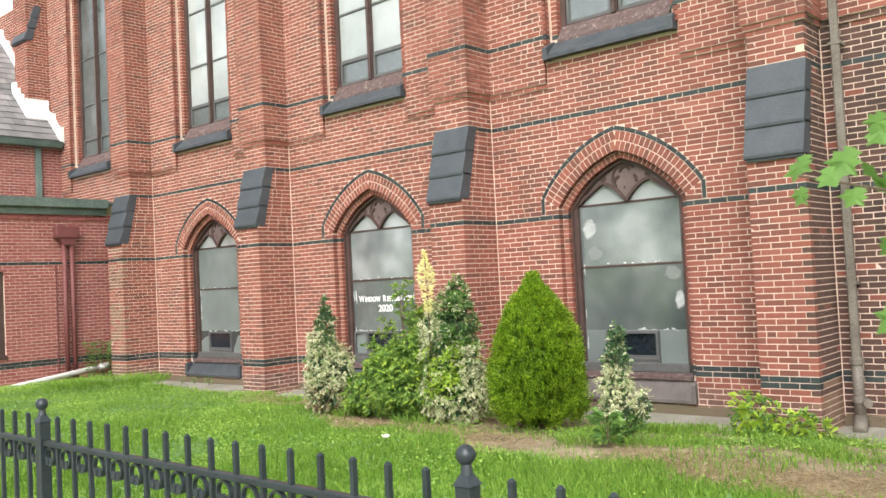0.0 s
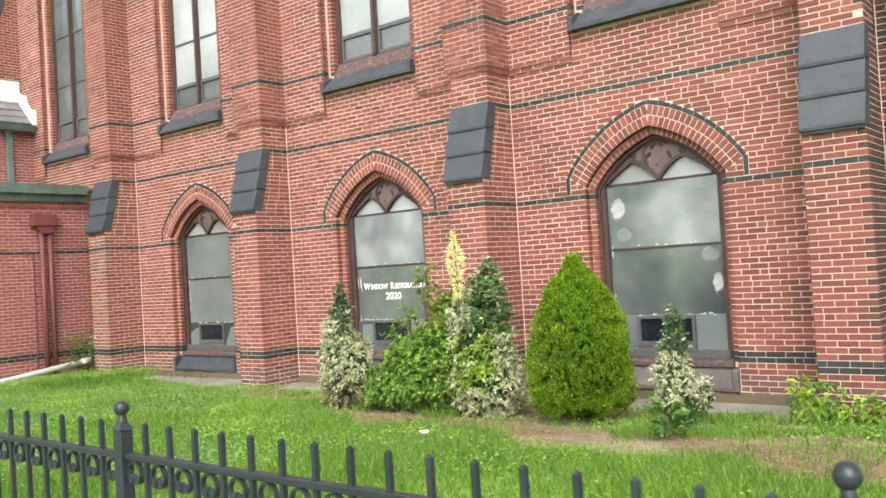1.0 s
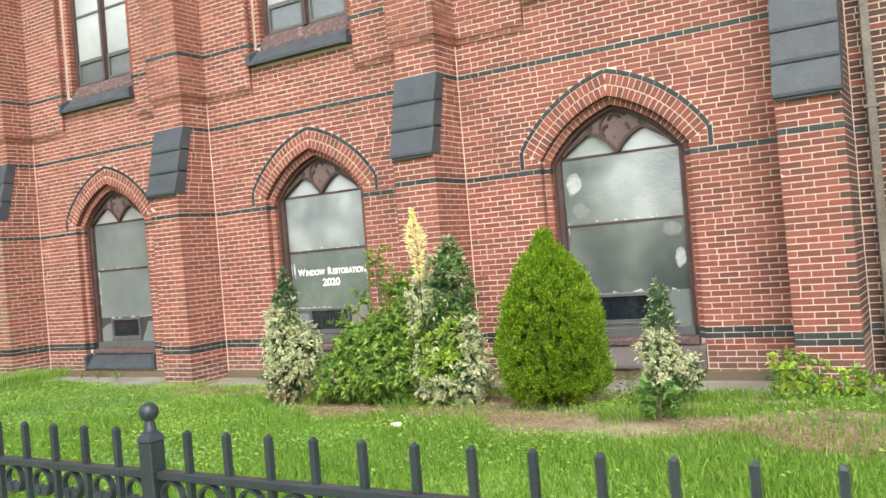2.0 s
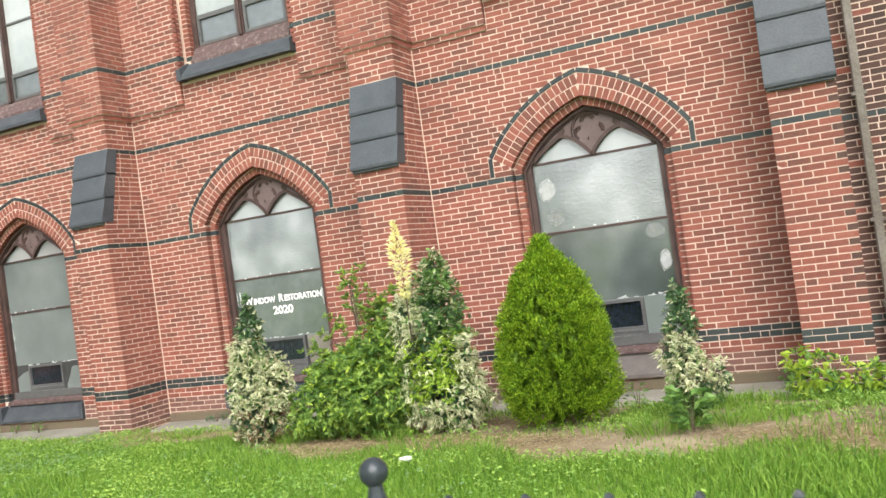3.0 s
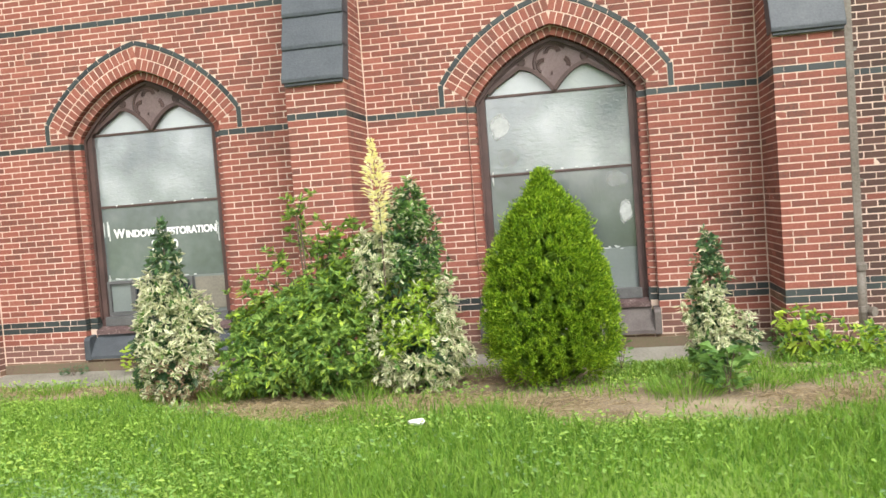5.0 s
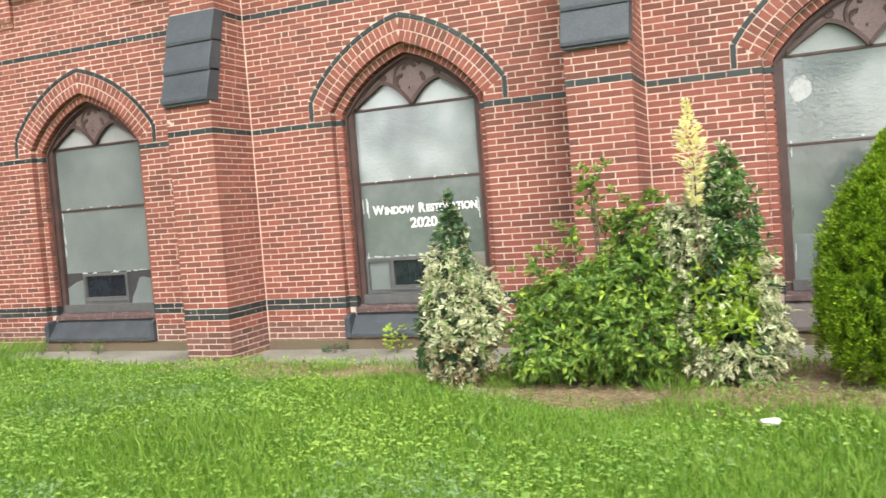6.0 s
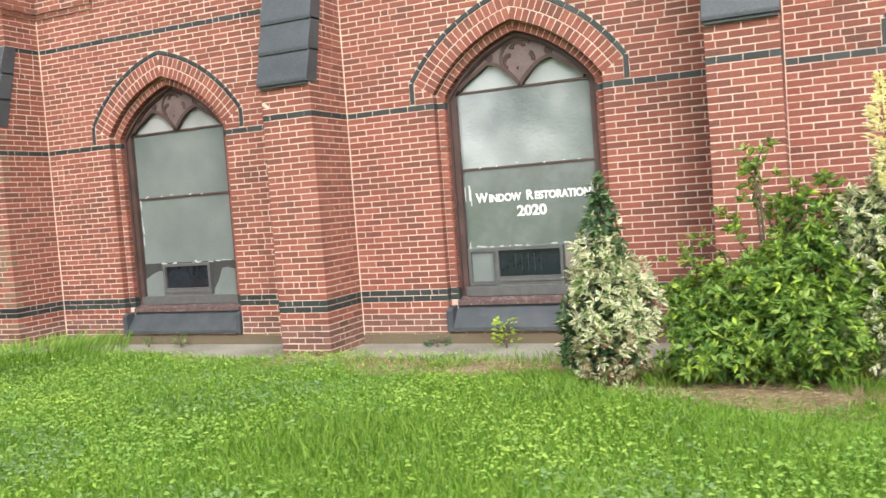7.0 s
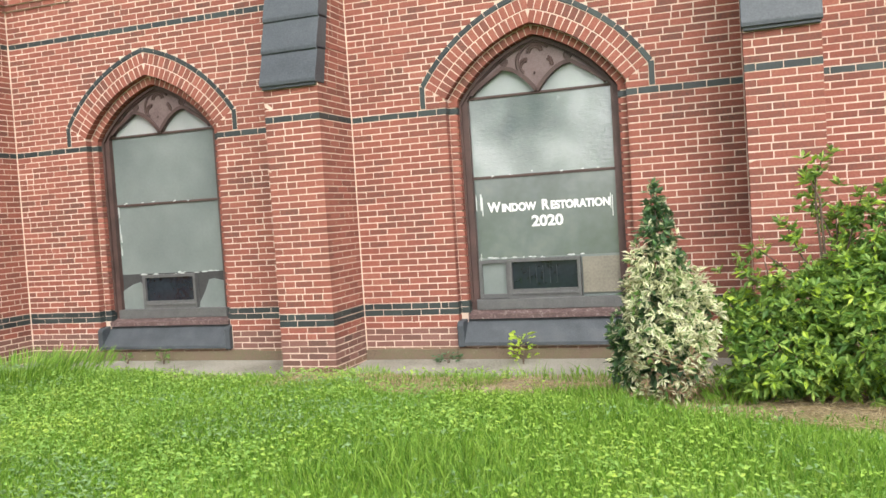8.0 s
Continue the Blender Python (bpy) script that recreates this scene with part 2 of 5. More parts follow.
def box(bm, x0, x1, y0, y1, z0, z1, bevel=0.0):
    m = Matrix.Translation(((x0 + x1) / 2, (y0 + y1) / 2, (z0 + z1) / 2)) @ Matrix.Diagonal((x1 - x0, y1 - y0, z1 - z0, 1))
    vs = bmesh.ops.create_cube(bm, size=1, matrix=m)["verts"]
    if bevel:
        es = list({e for v in vs for e in v.link_edges})
        bmesh.ops.bevel(bm, geom=es, offset=bevel, segments=1, affect="EDGES")
    return bm


def boxes(*dims, bevel=0.0):
    bm = bmesh.new()
    for d in dims:
        box(bm, *d, bevel=bevel)
    return bm


def prism(bm, outline, axis, a, b):
    """A closed outline of (u, v), drawn out from a to b along axis: 'x' takes (y, z), 'y' takes (x, z), 'z' takes (x, y)."""
    def at(u, v, w):
        return (w, u, v) if axis == "x" else (u, w, v) if axis == "y" else (u, v, w)
    lo = [bm.verts.new(at(u, v, a)) for u, v in outline]
    hi = [bm.verts.new(at(u, v, b)) for u, v in outline]
    fs = [bm.faces.new(lo), bm.faces.new(hi[::-1])]
    n = len(outline)
    for i in range(n):
        fs.append(bm.faces.new((lo[i], hi[i], hi[(i + 1) % n], lo[(i + 1) % n])))
    bmesh.ops.recalc_face_normals(bm, faces=fs)
    return bm


def tube(bm, points, radius, sides=8, taper=1.0):
    """A round rod through the points."""
    rings = []
    n = len(points)
    for i, p in enumerate(points):
        p = Vector(p)
        d = (Vector(points[min(i + 1, n - 1)]) - Vector(points[max(i - 1, 0)])).normalized()
        a = d.orthogonal().normalized() if not rings else (last - d * last.dot(d)).normalized()
        last = a
        b = d.cross(a)
        r = radius * (1 + (taper - 1) * i / max(1, n - 1))
        rings.append([bm.verts.new(p + r * (math.cos(2 * math.pi * k / sides) * a + math.sin(2 * math.pi * k / sides) * b)) for k in range(sides)])
    for q, r in zip(rings, rings[1:]):
        for k in range(sides):
            bm.faces.new((q[k], q[(k + 1) % sides], r[(k + 1) % sides], r[k]))
    bm.faces.new(rings[0][::-1])
    bm.faces.new(rings[-1])
    return bm


def plate(outlines, axis_y0, axis_y1):
    """A slab in the x-z plane with holes: the first outline is its border, the others its openings."""
    bm = bmesh.new()
    edges = []
    for line in outlines:
        vs = [bm.verts.new((x, axis_y0, z)) for x, z in line]
        edges += [bm.edges.new((vs[i], vs[(i + 1) % len(vs)])) for i in range(len(vs))]
    res = bmesh.ops.triangle_fill(bm, edges=edges, use_beauty=True, normal=(0, -1, 0))
    faces = [f for f in res["geom"] if isinstance(f, bmesh.types.BMFace)]
    ext = bmesh.ops.extrude_face_region(bm, geom=faces)
    bmesh.ops.translate(bm, verts=[v for v in ext["geom"] if isinstance(v, bmesh.types.BMVert)], vec=(0, axis_y1 - axis_y0, 0))
    bmesh.ops.recalc_face_normals(bm, faces=bm.faces)
    return bm


def from_arrays(name, verts, faces, mats, index=None, parent=None):
    me = bpy.data.meshes.new(name)
    verts = np.asarray(verts, dtype=np.float32).reshape(-1, 3)
    faces = np.asarray(faces, dtype=np.int32)
    nf, k = faces.shape
    me.vertices.add(len(verts))
    me.vertices.foreach_set("co", verts.ravel())
    me.loops.add(nf * k)
    me.loops.foreach_set("vertex_index", faces.ravel())
    me.polygons.add(nf)
    me.polygons.foreach_set("loop_start", np.arange(nf, dtype=np.int32) * k)
    for m in mats:
        me.materials.append(m)
    if index is not None:
        me.polygons.foreach_set("material_index", np.asarray(index, dtype=np.int32))
    me.polygons.foreach_set("use_smooth", [False] * nf)
    me.update(calc_edges=True)
    ob = new(name, me)
    ob.parent = parent
    return ob


# ---- brickwork ----
COURSE, BASE, LENGTH = 0.07, 0.03, 0.215
rng = np.random.default_rng(7)
# a brick: 12 corners, front edges chamfered; x along, y up, z outward (0 at the front)
def brick_corners(w, h, d, c=0.0025):
    a, b = w / 2, h / 2
    v = [(-a, -b, -d), (a, -b, -d), (a, b, -d), (-a, b, -d), (-a, -b, -c), (a, -b, -c), (a, b, -c), (-a, b, -c),
         (-a + c, -b + c, 0), (a - c, -b + c, 0), (a - c, b - c, 0), (-a + c, b - c, 0)]
    return np.array(v)


BRICK_FACES = [(8, 9, 10, 11)] + [(4 + i, 4 + (i + 1) % 4, 8 + (i + 1) % 4, 8 + i) for i in range(4)] + [(i, (i + 1) % 4, 4 + (i + 1) % 4, 4 + i) for i in range(4)]
brick_meshes = {}


def brick_mesh(w, h, d, mat):
    key = (round(w, 3), round(h, 3), round(d, 3), mat.name)
    if key not in brick_meshes:
        me = bpy.data.meshes.new("brick")
        me.from_pydata([tuple(v) for v in brick_corners(w, h, d)], [], BRICK_FACES)
        me.polygons.foreach_set("use_smooth", [False] * len(me.polygons))
        me.materials.append(mat)
        brick_meshes[key] = me
    return brick_meshes[key]


def lay(bricks, parent, pick=None, single=(M_BRICK, M_DARK, M_MOSSY, M_PLINTH1, M_STAIN_SHADE), joined=(M_BRICKS, M_DARKS, M_MOSSY, M_PLINTH, M_STAIN_SHADE), name="brickwork"):
    """bricks: (centre of the front, along, up, out, width, height, depth, dark). Those that pick chooses become objects of their own."""
    # the plinth below the dark courses is of browner brick
    if len(joined) > 3:
        bricks = [(*b[:7], 3) if not b[7] and b[0][2] < 0.30 else b for b in bricks]
    chosen, rest = [], []
    for b in bricks:
        (chosen if pick and len(chosen) < 300 and pick(b[0]) else rest).append(b)
    for c, u, v, n, w, h, d, dark in chosen:
        grow = 0.002 if dark == 1 else -0.0015
        ob = new("brick", brick_mesh(w + grow, h + grow, d, single[int(dark)]))
        ob.matrix_world = Matrix(((u[0], v[0], n[0], c[0]), (u[1], v[1], n[1], c[1]), (u[2], v[2], n[2], c[2]), (0, 0, 0, 1)))
        ob.parent = parent
    if not rest:
        return None
    V, F, I = [], [], []
    fa = np.array(BRICK_FACES)
    for k, (c, u, v, n, w, h, d, dark) in enumerate(rest):
        grow = 0.002 if dark == 1 else rng.normal(-0.0018, 0.0014)
        q = brick_corners(w + grow, h + grow, d)
        q = q + rng.normal(0, 0.0013, q.shape) * np.array([[1, 1, 0.3]])
        tip = np.clip(rng.normal(0, 0.0011, 3), -0.0022, 0.003)
        V.append(np.array(c) + q[:, :1] * np.array(u) + q[:, 1:2] * np.array(v) + (q[:, 2:] + tip[0] + tip[1] * q[:, :1] / max(w, 0.05)) * np.array(n))
        F.append(fa + 12 * k)
        I += [int(dark)] * len(fa)
    ob = from_arrays(name, np.concatenate(V), np.concatenate(F), joined, I, parent)
    return tagged(ob, kind="stuff")


def bond(n, spans):
    """The bricks of course n within the spans, as (start, end)."""
    out = []
    for a, b in spans:
        if b - a < 0.03:
            continue
        joints = []
        count = max(1, round((b - a) / (LENGTH / 2)))
        pitch = (b - a) / count * 2 if count > 3 else LENGTH
        u = a - (pitch / 2 if n % 2 else 0.0)
        while u < b:
            v = u + rng.normal(0, 0.004)
            if a + 0.055 < v < b - 0.055:
                joints.append(v)
            if rng.random() < 0.05 and a + 0.055 < u + pitch / 2 < b - 0.055:
                joints.append(u + pitch * rng.uniform(0.35, 0.6))
            u += pitch
        ends = [a - 0.0048] + joints + [b + 0.0048]
        out += [(p + 0.0048, q - 0.0048) for p, q in zip(ends, ends[1:])]
    return out


def cut(spans, a, b):
    out = []
    for s, e in spans:
        if b <= s or a >= e:
            out.append((s, e))
        else:
            if a > s:
                out.append((s, a))
            if b < e:
                out.append((b, e))
    return out


# ---- the plan of the facade ----
WALL = 9.70                       # face of the main wall
BAYS = [-18.66, -13.86, -9.055, -4.26]
PIERS = [-21.06, -16.26, -11.455, -6.66, -1.86]
PIER_HALF, PIER_FRONT, SHAFT_FRONT = 0.32, 8.92, 9.15
DARK_COURSES = {6, 7, 37, 57, 74}
ARCH_X, ARCH_Z = 0.433, 1.873     # each side's arc has its centre on the other side of the axis
R_SOFFIT, R_ARRIS, R_RING, R_DRIP = 1.56, 1.66, 1.93, 1.985
SKEW = radians(33)
TOP, LEFT, RIGHT = 10.0, -26.0, 2.6
SILL_Z, SILL_HALF = 0.11, 0.97


def arch_x(r, z):
    """Half width at height z of an arch of radius r."""
    q = r * r - (z - ARCH_Z) ** 2
    return max(0.0, -ARCH_X + math.sqrt(q)) if q > 0 else 0.0


def arch_outline(x, r, z0, steps=14):
    """The outline of an opening with a pointed head, from the sill height z0."""
    apex = math.acos(ARCH_X / r)
    half = -ARCH_X + r * math.cos(SKEW)
    right = [(-ARCH_X + r * math.cos(t), ARCH_Z + r * math.sin(t)) for t in np.linspace(SKEW, apex, steps)]
    pts = [(half, z0)] + right + [(-a, b) for a, b in right[-2::-1]] + [(-half, z0)]
    return [(x + a, b) for a, b in pts]


def corbel_course(x):
    """First course of the outer face above the corbel; it steps up under the sills."""
    return 69 if any(abs(x - c) < 1.02 for c in BAYS) else 64


# ---- ground ----
def bed_front(x):
    return float(np.interp(x, [-30, -12.2, -11, -9, -7.5, -6, -4, -2, 1, 30], [8.25, 8.20, 7.95, 7.5, 6.95, 6.5, 6.2, 6.0, 5.8, 5.8]))


def ground_z(x, y):
    z = float(np.interp(y, [-60, 0, 1.0, 3.5, 5.5, 6.6, 7.4, 8.1, 8.7, 9.0, 9.7], [0.0, 0.02, 0.05, 0.09, 0.11, 0.08, 0.06, 0.03, -0.04, -0.08, -0.1]))
    z += 0.11 * math.exp(-((x + 14.6) / 1.5) ** 2 - ((y - 7.75) / 0.8) ** 2)
    if abs(x) < 30 and -2 < y < 12:
        z += 0.025 * noise.noise((x * 0.7, y * 0.7, 0)) + 0.012 * noise.noise((x * 2.5, y * 2.5, 3))
    return z


def ground_material():
    m = material("earth_and_turf", [(0.12, 0.088, 0.056), (0.25, 0.19, 0.12), (0.42, 0.345, 0.23)], 0.95, 2.2, 70, 0.7, detail=6)
    nt = m.node_tree
    b = nt.nodes["Principled BSDF"]
    soil = b.inputs["Base Color"].links[0].from_socket
    at = nt.nodes.new("ShaderNodeAttribute")
    at.attribute_name = "turf"
    mix = nt.nodes.new("ShaderNodeMix")
    mix.data_type = "RGBA"
    turf = nt.nodes.new("ShaderNodeTexNoise")
    turf.inputs["Scale"].default_value = 25
    ramp = nt.nodes.new("ShaderNodeValToRGB")
    ramp.color_ramp.elements[0].color = (0.12, 0.21, 0.03, 1)
    ramp.color_ramp.elements[1].color = (0.26, 0.39, 0.07, 1)
    nt.links.new(turf.outputs["Fac"], ramp.inputs[0])
    nt.links.new(at.outputs["Fac"], mix.inputs["Factor"])
    nt.links.new(soil, mix.inputs["A"])
    nt.links.new(ramp.outputs[0], mix.inputs["B"])
    nt.links.new(mix.outputs["Result"], b.inputs["Base Color"])
    return m


def build_ground():
    xs = np.concatenate([[-600, -150, -60, -35], np.arange(-26, 6.01, 0.2), [15, 40, 120, 600]])
    ys = np.concatenate([[-600, -150, -50, -20, -8], np.arange(-3, 10.21, 0.2), [14, 30, 120, 600]])
    V = [(x, y, ground_z(x, y)) for y in ys for x in xs]
    nx = len(xs)
    F = [(j * nx + i, j * nx + i + 1, (j + 1) * nx + i + 1, (j + 1) * nx + i) for j in range(len(ys) - 1) for i in range(nx - 1)]
    ob = from_arrays("ground", V, F, [ground_material()])
    a = ob.data.attributes.new("turf", "FLOAT", "POINT")
    a.data.foreach_set("value", [min(1.0, max(0.0, (bed_front(x) - y) * 3 + 0.5 + 0.8 * noise.noise((x, y, 7)))) for x, y, z in V])
    ob.data.polygons.foreach_set("use_smooth", [True] * len(F))
    tagged(ob, "grassy ground with bare straw-strewn soil by the wall", "ground", kind="structure")
    bm = bmesh.new()
    for a, b in ((-24.0, -11.8), (-11.1, -7.0), (-6.3, -2.2), (-1.5, 4.0)):
        prism(bm, [(8.99, -0.16), (8.985, -0.075), (9.3, -0.055), (9.72, -0.035), (9.72, -0.16)], "x", a, b)
    for c in PIERS[1:]:
        prism(bm, [(9.0, -0.16), (9.0, -0.078), (9.72, -0.04), (9.72, -0.16)], "x", c - 0.36, c + 0.36)
    tagged(part("pavement", bm, M_CONCRETE), "weathered concrete apron along the brick wall", "pavement", kind="structure")


def build_sidewalk():
    p = thing("pavement_walk", (0, 0, 0), "plain concrete pavement along the iron fence", "pavement", kind="structure")
    bm = boxes((-40, 20, -2.2, 0.98, -0.2, 0.055))
    part("bedding", bm, M_CONCRETE, p)
    slab = None
    for k in range(24):
        for j in range(2):
            if slab is None:
                ob = part("slab", boxes((-0.744, 0.744, -0.77, 0.77, 0.0, 0.05), bevel=0.008), M_CONCRETE, p)
                slab = ob.data
            else:
                ob = new("slab", slab)
                ob.parent = p
            ob.location = (-26 + 1.5 * k, 0.2 - 1.56 * j, 0.035 + rng.uniform(-0.002, 0.002))


# ---- main wall ----
def build_wall():
    wall = thing("wall_main", (0, WALL, 0), "red brick church wall with light mortar joints and black brick bands", "wall", kind="structure")
    wall.location = (0, 0, 0)
    face = WALL + 0.0035
    low = [[(LEFT, -0.3), (RIGHT, -0.3), (RIGHT, TOP), (LEFT, TOP)]]
    front, back = list(low), list(low)
    for x in BAYS[1:]:
        front.append(arch_outline(x, R_ARRIS + 0.012, SILL_Z))
        back.append(arch_outline(x, R_SOFFIT + 0.012, 0.3))
    for x in BAYS:
        front.append([(x - 0.98, 5.0), (x + 0.98, 5.0), (x + 0.98, 9.6), (x - 0.98, 9.6)])
        back.append([(x - 0.88, 5.1), (x + 0.88, 5.1), (x + 0.88, 9.5), (x - 0.88, 9.5)])
    part("outer_leaf", plate(front, face, face + 0.1), M_MORTAR, wall)
    part("inner_leaf", plate(back, face + 0.1, face + 0.5), M_MORTAR, wall)
    # the upper wall stands proud above a corbel of two steps
    for depth, first in ((0.026, 0), (0.052, 1)):
        edges = [LEFT] + [e for c in BAYS for e in (c - 1.02, c + 1.02)] + [RIGHT]
        bm = bmesh.new()
        for a, b in zip(edges, edges[1:]):
            n = corbel_course((a + b) / 2) + first
            z = BASE + n * COURSE
            if any(abs((a + b) / 2 - c) < 0.5 for c in BAYS):
                continue
            box(bm, a + 0.016, b - 0.016, face - depth, face, z, TOP)
        part("corbel", bm, M_MORTAR, wall)
    bricks = []
    U, V, N = (1, 0, 0), (0, 0, 1), (0, -1, 0)
    for n in range(-3, int((TOP - BASE) / COURSE)):
        z0 = BASE + n * COURSE
        z = z0 + COURSE / 2
        spans = [(LEFT, RIGHT)]
        for c in PIERS:
            spans = cut(spans, c - PIER_HALF - 0.009, c + PIER_HALF + 0.009)
        if z < 4.0:
            spans = cut(spans, LEFT, -17.25)
        edge = []
        for i, c in enumerate(BAYS):
            if i and z < 3.9:
                if SILL_Z < z < 0.40:
                    spans = cut(spans, c - SILL_HALF - 0.01, c + SILL_HALF + 0.01)
                elif 0.40 < z < 2.776:
                    spans = cut(spans, c - 0.957, c + 0.957)
                    edge += [c - 0.957, c + 0.957]
                elif z > 2.776:
                    if z < 2.95:
                        w = -ARCH_X + (z - ARCH_Z) / math.tan(SKEW)
                        if z > 2.69:
                            for s in (-1, 1):
                                m = c + s * 1.218
                                spans = cut(spans, m - 0.034, m + 0.034)
                    else:
                        w = arch_x(R_DRIP + 0.008, z)
                    if w > 0:
                        spans = cut(spans, c - w, c + w)
                if 2.69 < z < 2.776:
                    for s in (-1, 1):
                        m = c + s * 1.218
                        spans = cut(spans, m - 0.034, m + 0.034)
            if z > 5.0:
                spans = cut(spans, c - 0.975, c + 0.975)
                edge += [c - 0.975, c + 0.975]
            elif z > 4.87:
                spans = cut(spans, c - 1.03, c + 1.03)
        if 64 <= n < 72:
            for c in BAYS:
                for q in (c - 1.02, c + 1.02):
                    spans = cut(spans, q - 0.003, q + 0.003)
                    edge += [q - 0.003, q + 0.003]
        for s, e in bond(n, spans):
            mid = (s + e) / 2
            first = corbel_course(mid)
            y = WALL - (0.0 if n < first else 0.026 if n == first else 0.052)
            d = 0.1 if any(abs(s - q) < 0.01 or abs(e - q) < 0.01 for q in edge) else 0.03
            # right of the last buttress most bricks have the corner's shade in their colour
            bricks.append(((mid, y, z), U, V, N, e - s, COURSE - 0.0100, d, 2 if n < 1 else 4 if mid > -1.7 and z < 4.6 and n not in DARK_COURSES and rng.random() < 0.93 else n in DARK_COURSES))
        # inner order of the jambs
        for i, c in enumerate(BAYS):
            low_jamb, high_jamb = i and 0.42 < z < 2.74, 5.2 < z
            if low_jamb or high_jamb:
                a, b = (0.862, 0.955) if low_jamb else (0.870, 0.972)
                for s in (-1, 1):
                    bricks.append(((c + s * (a + b) / 2, WALL + 0.1, z), U, V, N, b - a, COURSE - 0.0100, 0.13, n in DARK_COURSES))
    lay(bricks, wall, lambda p: -10.9 < p[0] < -7.2 and 0.6 < p[2] < 2.7)
    return wall


def build_arch(x):
    """The double ring of rubbed bricks over a window, with its black drip."""
    arch = thing("window_arch", (x, WALL, 2.7), "pointed arch of red bricks edged with black bricks", "arch", "pointed arches", "structure")
    arch.location = (0, 0, 0)
    bricks = []
    for r0, r1, y, d, dark, pitch in ((R_SOFFIT + 0.004, R_ARRIS - 0.006, WALL + 0.098, 0.13, False, 0.073), (R_ARRIS + 0.002, 1.79, WALL - 0.004, 0.1, False, 0.074),
                                      (1.80, R_RING - 0.006, WALL - 0.004, 0.05, False, 0.079), (R_RING + 0.003, R_DRIP, WALL - 0.008, 0.05, True, 0.16)):
        r = (r0 + r1) / 2
        end = math.acos(ARCH_X / r)
        count = round((end - SKEW) * r / pitch)
        step = (end - SKEW) / count
        for side in (-1, 1):
            for k in range(count):
                t = SKEW + (k + 0.5) * step
                ca, sa = math.cos(t), math.sin(t)
                c = (x + side * (-ARCH_X + r * ca), y, ARCH_Z + r * sa)
                along, up = ((sa, 0, -ca), (ca, 0, sa)) if side > 0 else ((sa, 0, ca), (-ca, 0, sa))
                bricks.append((c, along, up, (0, -1, 0), step * r - 0.010, r1 - r0, d, dark))
    for side in (-1, 1):
        bricks.append(((x + side * 1.218, WALL - 0.006, 2.82), (0, 0, -1), (1, 0, 0), (0, -1, 0), 0.235, 0.052, 0.05, True))
    lay(bricks, arch, lambda p: True)
    # mortar bed behind the outer ring
    bm = bmesh.new()
    for side in (-1, 1):
        ts = np.linspace(SKEW, math.acos(ARCH_X / R_RING), 14)
        pts = [(x + side * max(0, -ARCH_X + (R_ARRIS + 0.004) * math.cos(t)), ARCH_Z + (R_ARRIS + 0.004) * math.sin(t)) for t in ts]
        out = [(x + side * max(0, -ARCH_X + (R_DRIP - 0.002) * math.cos(t)), ARCH_Z + (R_DRIP - 0.002) * math.sin(t)) for t in ts]
        for k in range(len(ts) - 1):
            prism(bm, [pts[k], pts[k + 1], out[k + 1], out[k]], "y", WALL + 0.001, WALL + 0.02)
    part("mortar_bed", bm, M_MORTAR, arch)
    return arch


